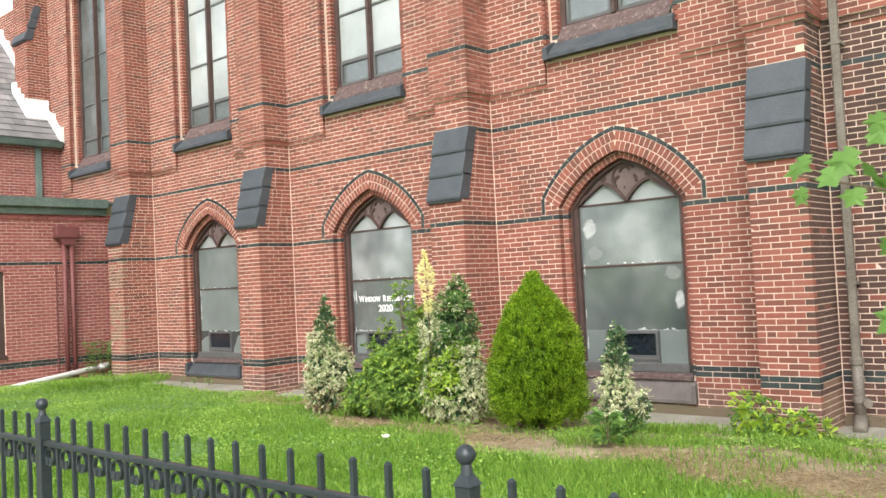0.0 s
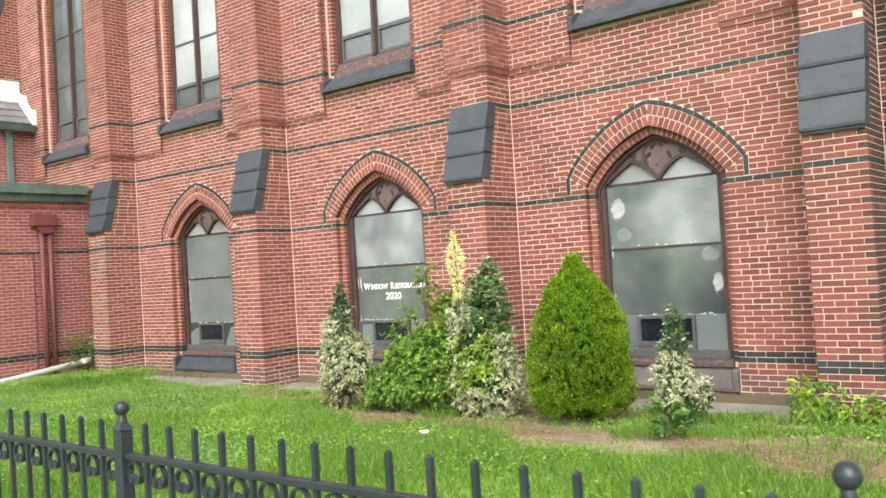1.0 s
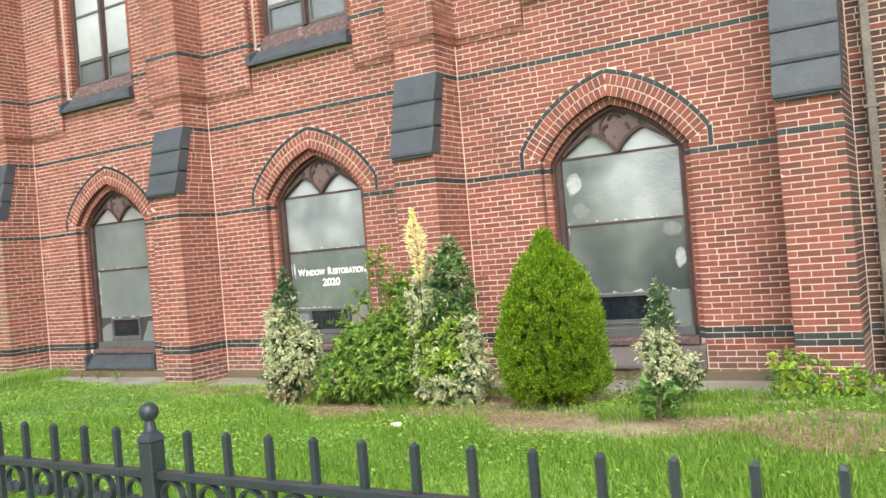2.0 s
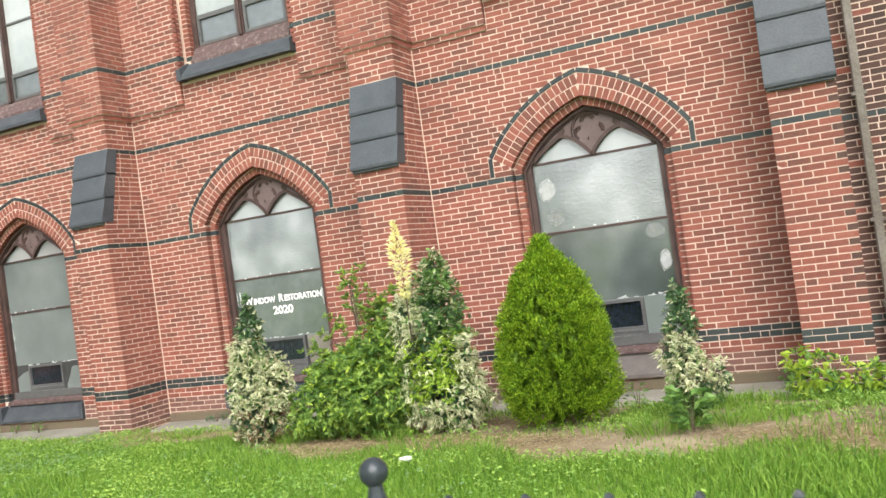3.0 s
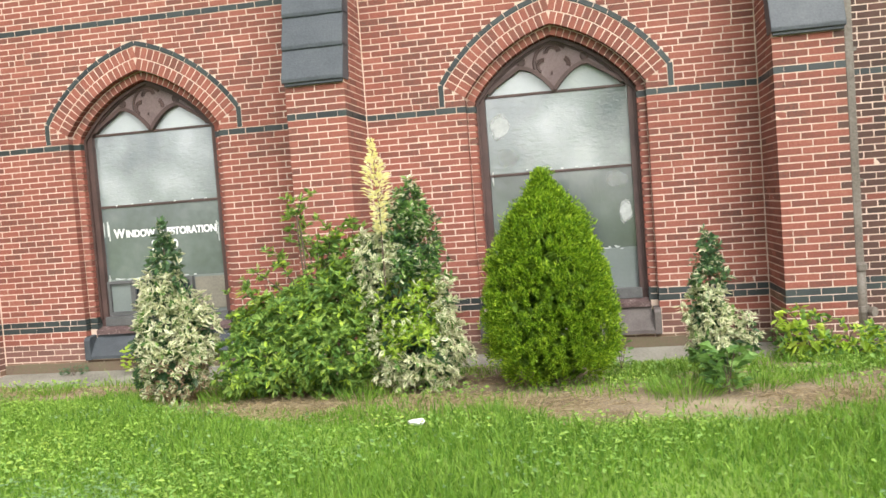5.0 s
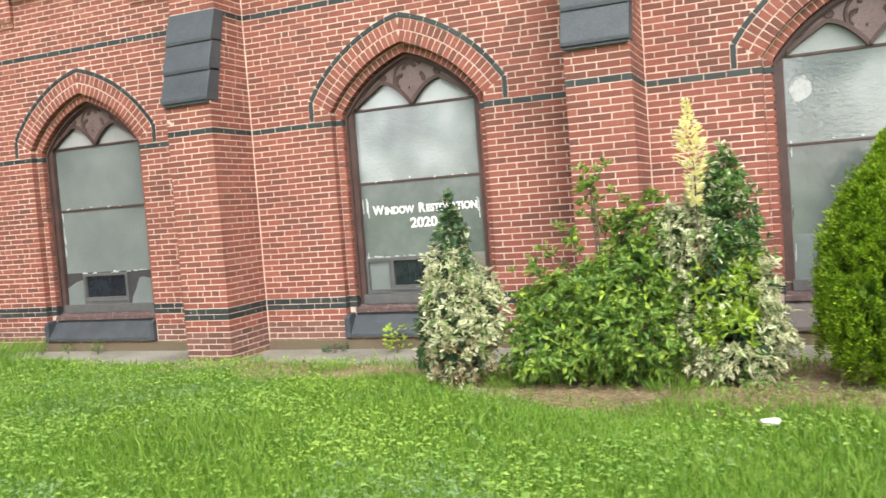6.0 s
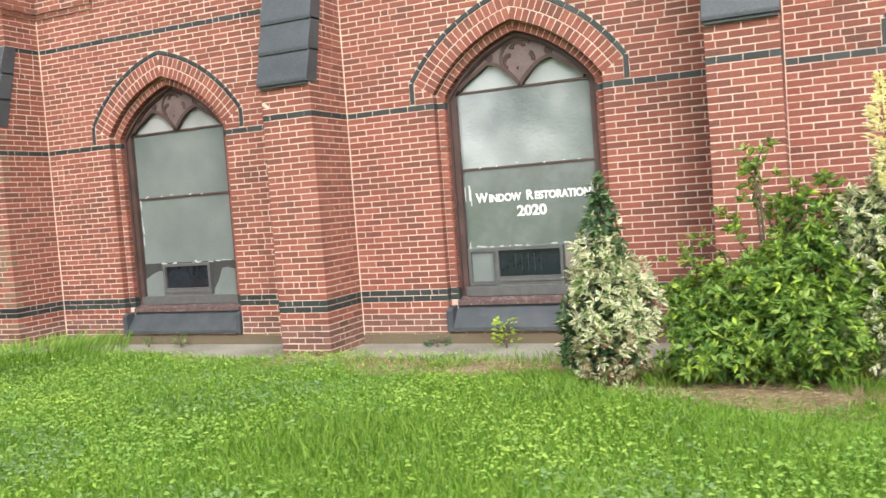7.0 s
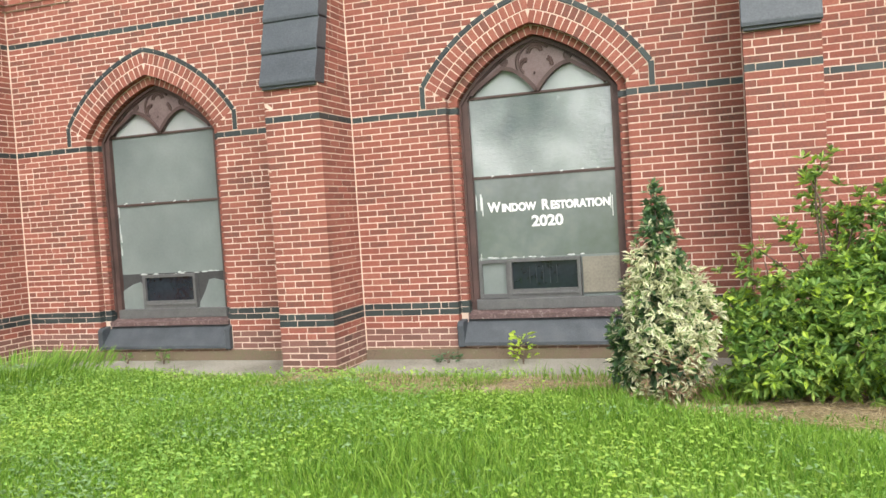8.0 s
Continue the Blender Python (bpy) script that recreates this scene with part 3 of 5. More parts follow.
# ---- buttresses ----
def build_buttress(c, pick, label):
    b = thing("buttress", (c, PIER_FRONT, 0), label, "buttress", "buttresses", "structure")
    b.location = (0, 0, 0)
    h, i = PIER_HALF, 0.0035
    bm = bmesh.new()
    prism(bm, [(PIER_FRONT + i, -0.3), (PIER_FRONT + i, 2.98), (SHAFT_FRONT + i, 3.98), (SHAFT_FRONT + i, TOP), (WALL + 0.05, TOP), (WALL + 0.05, -0.3)], "x", c - h + i, c + h - i)
    box(bm, c - h - 0.02, c + h + 0.02, SHAFT_FRONT - 0.02, WALL, BASE + 64 * COURSE, TOP)
    box(bm, c - h - 0.046, c + h + 0.046, SHAFT_FRONT - 0.046, WALL, BASE + 65 * COURSE, TOP)
    part("core", bm, M_MORTAR, b)
    bricks = []
    for n in range(-3, int((TOP - BASE) / COURSE)):
        z = BASE + (n + 0.5) * COURSE
        grow = 0.0 if n < 64 else 0.026 if n == 64 else 0.052
        if z < 2.98:
            front = PIER_FRONT
        elif z < 4.0:
            front = PIER_FRONT + (z - 2.95) * 0.23
        else:
            front = SHAFT_FRONT
        front -= grow
        dark = 2 if n < 0 else n in DARK_COURSES
        w = h + grow
        inset = 0.1 if n % 2 else 0.0
        hh = COURSE - 0.0100
        if not 2.98 < z < 3.98:
            for s, e in bond(0, [(c - w + inset, c + w - inset)]):
                if c == PIERS[1] and z < 2.9 and not dark and rng.random() < 0.6:
                    bricks.append((((s + e) / 2, front, z), (1, 0, 0), (0, 0, 1), (0, -1, 0), e - s, hh, 0.1, 2))
                    continue
                bricks.append((((s + e) / 2, front, z), (1, 0, 0), (0, 0, 1), (0, -1, 0), e - s, hh, 0.1, dark))
        start = front + (0.0 if n % 2 or 2.98 < z < 4.0 else 0.106)
        if c == PIERS[4] and n < 9 and rng.random() < 1.15 - 0.1 * n:
            dark = 2
        # right face of the last buttress: stain and shade together in the brick colour
        shaded_stain = c == PIERS[4] and z < 4.6 and not dark
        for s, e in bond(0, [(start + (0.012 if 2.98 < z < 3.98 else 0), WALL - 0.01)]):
            bricks.append(((c + w, (s + e) / 2, z), (0, 1, 0), (0, 0, 1), (1, 0, 0), e - s, hh, 0.094, 4 if shaded_stain and rng.random() < 0.95 else dark))
            bricks.append(((c - w, (s + e) / 2, z), (0, -1, 0), (0, 0, 1), (-1, 0, 0), e - s, hh, 0.094, dark))
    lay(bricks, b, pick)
    cap = build_cap(b, c, 3.02, 4.07, PIER_FRONT, SHAFT_FRONT + 0.02)
    return b


def build_cap(parent, c, z0, z1, y0, y1, half=0.30):
    """Sloping weathering of three overlapping dark sheets."""
    cap = new("cap")
    cap.parent = parent
    cap["label"] = "sloping dark slate-grey weathering in three tiers"
    for k in range(3):
        a, b = z0 + (z1 - z0) * k / 3, z0 + (z1 - z0) * (k + 1) / 3
        ya, yb = y0 + (y1 - y0) * k / 3, y0 + (y1 - y0) * (k + 1) / 3
        g = 0.012 * k
        out = [(ya - 0.062, a - 0.02), (ya - 0.066, a + 0.022), (yb - 0.035, b + 0.012), (yb + 0.15, b + 0.012), (ya + 0.15, a - 0.02)]
        bm = prism(bmesh.new(), out, "x", c - half - 0.03, c + half + 0.03)
        bmesh.ops.bevel(bm, geom=list(bm.edges), offset=0.006, segments=1, affect="EDGES")
        part("slate_tier", bm, M_SLATE, cap)
    drip = boxes((c - half - 0.012, c + half + 0.012, y0 - 0.04, y0 + 0.12, z0 - 0.05, z0 - 0.018), bevel=0.005)
    part("drip_board", drip, M_SLATE, cap)
    return cap


# ---- windows ----
def ribbon(path, w, y0, y1, inward):
    """A moulding of width w that follows a path in the x-z plane on its inner side."""
    bm = bmesh.new()
    q = []
    n = len(path)
    for k in range(n):
        p0, p1 = Vector(path[max(k - 1, 0)]), Vector(path[min(k + 1, n - 1)])
        d = (p1 - p0).normalized()
        m = Vector((-d.y, d.x)) * inward
        p = Vector(path[k])
        q.append([bm.verts.new((p.x, y0, p.y)), bm.verts.new((p.x + m.x * w, y0, p.y + m.y * w)), bm.verts.new((p.x + m.x * w, y1, p.y + m.y * w)), bm.verts.new((p.x, y1, p.y))])
    for a, b in zip(q, q[1:]):
        for k in range(4):
            bm.faces.new((a[k], a[(k + 1) % 4], b[(k + 1) % 4], b[k]))
    bm.faces.new(q[0])
    bm.faces.new(q[-1][::-1])
    bmesh.ops.recalc_face_normals(bm, faces=bm.faces)
    return bm


def sub_arch(side, steps=9):
    """One of the two small pointed heads: from the axis, over its top, to the frame."""
    pts = []
    for t in np.linspace(0, 1, steps):
        pts.append((0.02 + 0.355 * t, 2.79 + 0.26 * math.sin(t * math.pi / 2) ** 0.9))
    for t in np.linspace(0, 1, steps)[1:]:
        pts.append((0.375 + 0.34 * math.sin(t * math.pi / 2) * (0.35 + 0.65 * t), 3.05 - 0.245 * t ** 1.2))
    return [(side * a, b) for a, b in pts]


def frame_outline(x, r, half, z0, steps=14):
    """A pointed outline whose straight sides stand at half, whatever the arc."""
    start = math.acos((half + ARCH_X) / r)
    right = [(-ARCH_X + r * math.cos(t), ARCH_Z + r * math.sin(t)) for t in np.linspace(start, math.acos(ARCH_X / r), steps)]
    return [(x + a, b) for a, b in [(half, z0)] + right + [(-a, b) for a, b in right[-2::-1]] + [(-half, z0)]]


def build_window(x, number, panes, label, stone=M_STONE):
    w = thing("window_%d" % number, (x, WALL + 0.2, 0.4), label, "window", "pointed windows", "structure")
    w.location = (0, 0, 0)
    yf = WALL + 0.20
    rf = 1.505
    half_o = -ARCH_X + R_SOFFIT * math.cos(SKEW)
    # frame
    outer, inner = arch_outline(x, R_SOFFIT + 0.006, 0.36), frame_outline(x, rf, 0.775, 0.56)
    part("frame", plate([outer, inner], yf, yf + 0.10), M_BROWN, w)
    part("bead", ribbon(arch_outline(x, R_SOFFIT - 0.004, 0.56), 0.035, yf - 0.03, yf + 0.01, 1), M_BROWN, w)
    yg = WALL + 0.262
    # tracery panel
    top = [(p - x, q) for p, q in frame_outline(x, rf + 0.012, 0.78, 2.7, 16) if q > 2.805]
    left, right = sub_arch(-1), sub_arch(1)
    outline = [(x + a, b) for a, b in top] + [(x + a, b) for a, b in left[::-1]] + [(x + a, b) for a, b in right]
    clean = []
    for p in outline:
        if not clean or (abs(p[0] - clean[-1][0]) + abs(p[1] - clean[-1][1])) > 0.004:
            clean.append(p)
    tr = part("tracery", prism(bmesh.new(), clean, "y", yg - 0.035, yg + 0.015), M_TRACERY, w, "dusty brown painted tracery panel")
    bmt = bmesh.new()
    bmt.from_mesh(tr.data)
    bmesh.ops.triangulate(bmt, faces=[f for f in bmt.faces if len(f.verts) > 4])
    bmt.to_mesh(tr.data)
    bmt.free()
    for side, line in ((-1, left), (1, right)):
        part("moulding", ribbon([(x + a, b) for a, b in line], 0.042, yg - 0.06, yg, side), M_BROWN, tr)
        # round hollow: its shade is drawn as a dark brown disc on the panel
        bm = bmesh.new()
        tube(bm, [(x + side * 0.345 + 0.042 * math.cos(t), yg - 0.036, 3.135 + 0.042 * math.sin(t)) for t in np.linspace(0, 2 * math.pi, 13)], 0.009, 6)
        bmesh.ops.create_circle(bm, cap_ends=True, segments=16, radius=0.036, matrix=pose(x + side * 0.345, yg - 0.037, 3.135, 90))
        part("boss", bm, M_BROWN, tr)
    # darker brown lines draw the shade of grooves that share the panel's colour
    bm = bmesh.new()
    tube(bm, [(x + 0.20 * math.cos(t), yg - 0.037, 3.10 + 0.20 * math.sin(t)) for t in np.linspace(0.25 * math.pi, 1.35 * math.pi, 20)], 0.019, 6)
    for a0, cx, cz in ((0, 0.0, 3.20), (1, -0.10, 3.06), (2, 0.10, 3.07)):
        for r in (0.085, 0.06):
            lo, hi = ((0.05, 1.0), (0.45, 1.35), (-0.1, 0.35))[a0]
            tube(bm, [(x + cx + r * math.cos(t), yg - 0.038, cz + r * math.sin(t)) for t in np.linspace(lo * math.pi, hi * math.pi, 10)], 0.013, 6)
    tube(bm, [(x - 0.02, yg - 0.036, 2.97), (x - 0.015, yg - 0.036, 3.0)], 0.012, 6)
    part("foil_relief", bm, M_BROWN, tr)
    # glazing
    for name, z0, z1, mat, lab in panes:
        if z0 > 2.7:
            part("pane", prism(bmesh.new(), [(x + a, b) for a, b in ((-0.77, 2.79), (0.77, 2.79), (0.62, 3.0), (0.4, 3.12), (-0.4, 3.12), (-0.62, 3.0))], "y", yg + 0.006, yg + 0.014), mat, w, lab)
        else:
            part("pane", boxes((x - 0.775, x + 0.775, yg + 0.002 + 0.003 * rng.random(), yg + 0.012, z0, z1)), mat, w, lab)
    for z in (2.785, 1.915):
        part("bar", boxes((x - 0.776, x + 0.776, yg - 0.014, yg + 0.004, z - 0.014, z + 0.014), bevel=0.003), M_BROWN, w)
    # flakes of old paint along the bars and down the edges
    bm = bmesh.new()
    for k in range(26):
        if k < 13:
            px, pz, w0, h0 = x + rng.uniform(-0.77, 0.7), 1.03 + rng.normal(0, 0.008), rng.uniform(0.02, 0.13), rng.uniform(0.006, 0.016)
        elif k < 19:
            px, pz, w0, h0 = x - 0.77 + rng.uniform(0, 0.02), rng.uniform(0.62, 1.9), rng.uniform(0.008, 0.02), rng.uniform(0.04, 0.16)
        else:
            px, pz, w0, h0 = x + rng.uniform(-0.75, 0.6), 1.935 + rng.normal(0, 0.008), rng.uniform(0.01, 0.05), rng.uniform(0.004, 0.01)
        ring = [(px + w0 * (0.5 + 0.5 * math.cos(t) * rng.uniform(0.6, 1)), pz + h0 * math.sin(t) * rng.uniform(0.5, 1)) for t in np.linspace(0, 2 * math.pi, 9)[:-1]]
        prism(bm, ring, "y", yg - 0.017 if k >= 19 else yg - 0.004, yg + 0.004)
    tagged(part("paint_flake", bm, M_PATCH, w), kind="stuff")
    # hopper light
    hop = part("hopper_frame", plate([[(x - 0.43, 0.575), (x + 0.36, 0.575), (x + 0.36, 1.015), (x - 0.43, 1.015)], [(x - 0.39, 0.685), (x + 0.325, 0.685), (x + 0.325, 0.98), (x - 0.39, 0.98)]], yg - 0.06, yg + 0.01), M_METAL, w, "weathered brown metal hopper frame")
    part("hopper_rail", boxes((x - 0.40, x + 0.335, yg - 0.072, yg - 0.058, 0.625, 0.65), bevel=0.003), M_METAL, hop)
    part("hopper_pane", boxes((x - 0.391, x + 0.326, yg - 0.025, yg - 0.018, 0.619, 0.981)), M_HOPPER, hop, "dark glass")
    part("lower_rail", boxes((x - 0.80, x + 0.80, yf - 0.03, yf + 0.09, 0.47, 0.585), bevel=0.006), M_METAL, w)
    part("ledge", prism(bmesh.new(), [(yf - 0.12, 0.385), (yf - 0.12, 0.435), (yf + 0.0, 0.475), (yf + 0.08, 0.475), (yf + 0.08, 0.385)], "x", x - half_o, x + half_o), M_PEEL, w, "peeling pinkish brown wooden ledge")
    # stone sill with raised ends
    sill = part("sill", prism(bmesh.new(), [(WALL - 0.055, 0.112), (WALL - 0.055, 0.15), (WALL + 0.13, 0.385), (WALL + 0.3, 0.385), (WALL + 0.3, 0.112)], "x", x - SILL_HALF + 0.07, x + SILL_HALF - 0.07), stone, w, "dark sloping stone sill")
    for s in (-1, 1):
        bm = prism(bmesh.new(), [(WALL - 0.06, 0.10), (WALL - 0.06, 0.34), (WALL - 0.03, 0.375), (WALL + 0.12, 0.39), (WALL + 0.12, 0.10)], "x", x + s * SILL_HALF - (0.075 if s > 0 else 0), x + s * SILL_HALF + (0.075 if s < 0 else 0))
        bmesh.ops.bevel(bm, geom=list(bm.edges), offset=0.008, segments=1, affect="EDGES")
        part("sill_end", bm, stone, sill)
    return w


def build_upper_window(x, number, label):
    w = thing("window_%d" % number, (x, WALL + 0.2, 5.0), label, "window", "tall upper windows", "structure")
    w.location = (0, 0, 0)
    yf = WALL + 0.20
    z0, z1 = 5.42, 9.5
    part("frame", plate([[(x - 0.9, 5.25), (x + 0.9, 5.25), (x + 0.9, z1 + 0.02), (x - 0.9, z1 + 0.02)],
                         [(x - 0.79, z0), (x - 0.045, z0), (x - 0.045, z1 - 0.05), (x - 0.79, z1 - 0.05)],
                         [(x + 0.045, z0), (x + 0.79, z0), (x + 0.79, z1 - 0.05), (x + 0.045, z1 - 0.05)]], yf, yf + 0.1), M_BROWN, w)
    part("mullion", boxes((x - 0.03, x + 0.03, yf - 0.05, yf + 0.02, z0 - 0.02, z1), bevel=0.008), M_BROWN, w)
    for s in (-1, 1):
        a, b = x + s * 0.418 - 0.375, x + s * 0.418 + 0.375
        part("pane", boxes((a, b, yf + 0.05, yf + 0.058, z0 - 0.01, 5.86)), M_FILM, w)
        part("pane", boxes((a, b, yf + 0.052, yf + 0.06, 5.86, z1)), M_FILM if number == 4 else M_SKY_PALE, w)
        for z in (5.865, 6.72, 7.9):
            part("bar", boxes((a, b, yf + 0.03, yf + 0.056, z - 0.017, z + 0.017)), M_METAL, w)
        part("vent_frame", plate([[(a + 0.012, z0), (b - 0.012, z0), (b - 0.012, 5.85), (a + 0.012, 5.85)], [(a + 0.055, z0 + 0.05), (b - 0.055, z0 + 0.05), (b - 0.055, 5.81), (a + 0.055, 5.81)]], yf + 0.015, yf + 0.05), M_METAL, w)
    part("ledge", prism(bmesh.new(), [(yf - 0.13, 5.10), (yf - 0.13, 5.19), (yf, 5.40), (yf + 0.06, 5.40), (yf + 0.06, 5.10)], "x", x - 0.868, x + 0.868), M_PEEL, w, "peeling wooden ledge")
    sill = part("sill", prism(bmesh.new(), [(WALL - 0.13, 4.90), (WALL - 0.13, 4.95), (WALL + 0.08, 5.16), (WALL + 0.2, 5.16), (WALL + 0.2, 4.90)], "x", x - 0.93, x + 0.93), M_STONE, w, "black sloping stone sill")
    for s in (-1, 1):
        bm = prism(bmesh.new(), [(WALL - 0.14, 4.89), (WALL - 0.14, 5.06), (WALL + 0.08, 5.18), (WALL + 0.08, 4.89)], "x", x + s * 1.0 - (0.08 if s > 0 else 0), x + s * 1.0 + (0.08 if s < 0 else 0))
        part("sill_end", bm, M_STONE, sill)
    return w


# ---- fence ----
def build_fence():
    fy, spacing, first, panels = 1.155, 2.562, -12.804, 6
    step = spacing / 17
    posts = [first + k * spacing for k in range(panels + 1)]
    ball_z, tip_z, rail_z = 1.332, 1.285, 1.155
    for px in posts:
        g = ground_z(px, fy)
        p = thing("fence_post", (px, fy, g), "square black iron fence post with a ball finial", "fence post", "fence posts")
        bm = boxes((-0.026, 0.026, -0.026, 0.026, -0.05, 1.251 - g), bevel=0.003)
        part("shaft", bm, M_IRON, p)
        bm = bmesh.new()
        bmesh.ops.create_cone(bm, segments=4, cap_ends=True, radius1=0.042, radius2=0.019, depth=0.03, matrix=Matrix.Translation((0, 0, 1.266 - g)) @ pose(0, 0, 0, 0, 0, 45))
        bmesh.ops.create_cone(bm, segments=12, cap_ends=True, radius1=0.019, radius2=0.014, depth=0.03, matrix=Matrix.Translation((0, 0, 1.293 - g)))
        collar = part("collar", bm, M_IRON, p)
        bm = bmesh.new()
        bmesh.ops.create_uvsphere(bm, u_segments=20, v_segments=12, radius=0.0285, matrix=Matrix.Translation((0, 0, ball_z - g)))
        part("ball", bm, M_IRON, collar, smooth=True)
    pm = bmesh.new()
    box(pm, -0.0088, 0.0088, -0.0088, 0.0088, 0.12, tip_z - 0.009)
    bmesh.ops.create_cone(pm, segments=4, cap_ends=True, radius1=0.0124, radius2=0.004, depth=0.009, matrix=Matrix.Translation((0, 0, tip_z - 0.0045)) @ pose(0, 0, 0, 0, 0, 45))
    picket_mesh = None
    rm = bmesh.new()
    loops = []
    for k in range(24):
        t = 2 * math.pi * k / 24
        loops.append([rm.verts.new((q * math.cos(t), y, q * math.sin(t))) for q, y in ((0.044, -0.009), (0.044, 0.009), (0.036, 0.009), (0.036, -0.009))])
    for k in range(24):
        for m in range(4):
            rm.faces.new((loops[k][m], loops[k][(m + 1) % 4], loops[(k + 1) % 24][(m + 1) % 4], loops[(k + 1) % 24][m]))
    bmesh.ops.recalc_face_normals(rm, faces=rm.faces)
    for s in (-1, 1):
        tube(rm, [(s * 0.02, -0.012, -0.024), (s * 0.02, 0.012, -0.024)], 0.0165, 10)
    ring_mesh = None
    for k in range(panels):
        a, b = posts[k], posts[k + 1]
        panel = thing("iron_fence", ((a + b) / 2, fy, ground_z((a + b) / 2, fy)), "black iron fence panel with square pickets and scroll rings", "fence", "fence panels")
        o = panel.location
        part("top_rail", boxes((a + 0.03 - o.x, b - 0.03 - o.x, -0.016, 0.016, rail_z - 0.012 - o.z, rail_z + 0.012 - o.z), bevel=0.003), M_IRON, panel)
        part("bottom_rail", boxes((a + 0.03 - o.x, b - 0.03 - o.x, -0.016, 0.016, 0.22 - o.z, 0.245 - o.z), bevel=0.003), M_IRON, panel)
        for j in range(1, 17):
            if picket_mesh is None:
                pk = part("picket", pm, M_IRON, panel)
                picket_mesh = pk.data
            else:
                pk = new("picket", picket_mesh)
                pk.parent = panel
            pk.location = (a + j * step - o.x, 0, -o.z)
        for j in range(17):
            if ring_mesh is None:
                rg = part("scroll_ring", rm, M_IRON, panel)
                ring_mesh = rg.data
            else:
                rg = new("scroll_ring", ring_mesh)
                rg.parent = panel
            rg.location = (a + (j + 0.5) * step - o.x, 0, rail_z - 0.012 - 0.047 - o.z)


# ---- plants ----
def leaf_cloud(name, pos, direc, size, width, mats, index, parent, fold=0.25, droop=0.25, two_tone=None):
    """Small pointed leaves: each two folded halves; with two_tone the midst of the leaf takes the second material."""
    n = len(pos)
    d = direc / np.linalg.norm(direc, axis=1, keepdims=True)
    up = np.tile(np.array([[0, 0, 1.0]]), (n, 1)) + rng.normal(0, 0.5, (n, 3))
    s = np.cross(d, up)
    s /= np.linalg.norm(s, axis=1, keepdims=True) + 1e-9
    nn = np.cross(s, d)
    L, W = size[:, None], width[:, None]
    base, mid, tip = pos, pos + d * L * 0.5 - nn * W * fold, pos + d * L - np.array([[0, 0, 1.0]]) * L * droop
    l, r = pos + d * L * 0.5 + s * W * 0.5, pos + d * L * 0.5 - s * W * 0.5
    if two_tone is None:
        V = np.stack([base, r, tip, l, mid], 1).reshape(-1, 3)
        f = np.array([(0, 1, 4), (1, 2, 4), (2, 3, 4), (3, 0, 4)])
        F = (f[None] + 5 * np.arange(n)[:, None, None]).reshape(-1, 3)
        I = np.repeat(index, 4)
    else:
        l2, r2 = mid + (l - mid) * 0.26, mid + (r - mid) * 0.26
        t2 = mid + (tip - mid) * 0.45
        V = np.stack([base, r, tip, l, r2, t2, l2], 1).reshape(-1, 3)
        f = np.array([(0, 1, 4), (1, 2, 4), (4, 2, 5), (5, 2, 6), (6, 2, 3), (6, 3, 0), (0, 4, 5), (0, 5, 6)])
        F = (f[None] + 7 * np.arange(n)[:, None, None]).reshape(-1, 3)
        I = np.stack([index, index, index, index, index, index, np.full(n, two_tone), np.full(n, two_tone)], 1).ravel()
    return from_arrays(name, V, F, mats, I, parent)


def unit(n):
    v = rng.normal(size=(n, 3))
    return v / np.linalg.norm(v, axis=1, keepdims=True)


def stems(parent, lines, radius=0.012, name="stem"):
    for line in lines:
        part(name, tube(bmesh.new(), line, radius, 6, 0.35), M_BARK, parent)


def lobes_points(lobes, n, shell=0.45):
    """Points in the outer part of some ellipsoids (centre, radii), and the directions outward."""
    vol = np.array([l[3] * l[4] * l[5] for l in lobes]) ** 0.7
    pick = rng.choice(len(lobes), n, p=vol / vol.sum())
    c = np.array(lobes)[pick]
    u = unit(n)
    rad = (1 - shell * rng.random(n) ** 1.6)[:, None]
    lump = 1 + 0.16 * np.sin(u[:, :1] * 9 + c[:, :1] * 31) * np.sin(u[:, 2:] * 8 + c[:, 1:2] * 17)
    return c[:, :3] + u * c[:, 3:] * rad * lump, u, pick


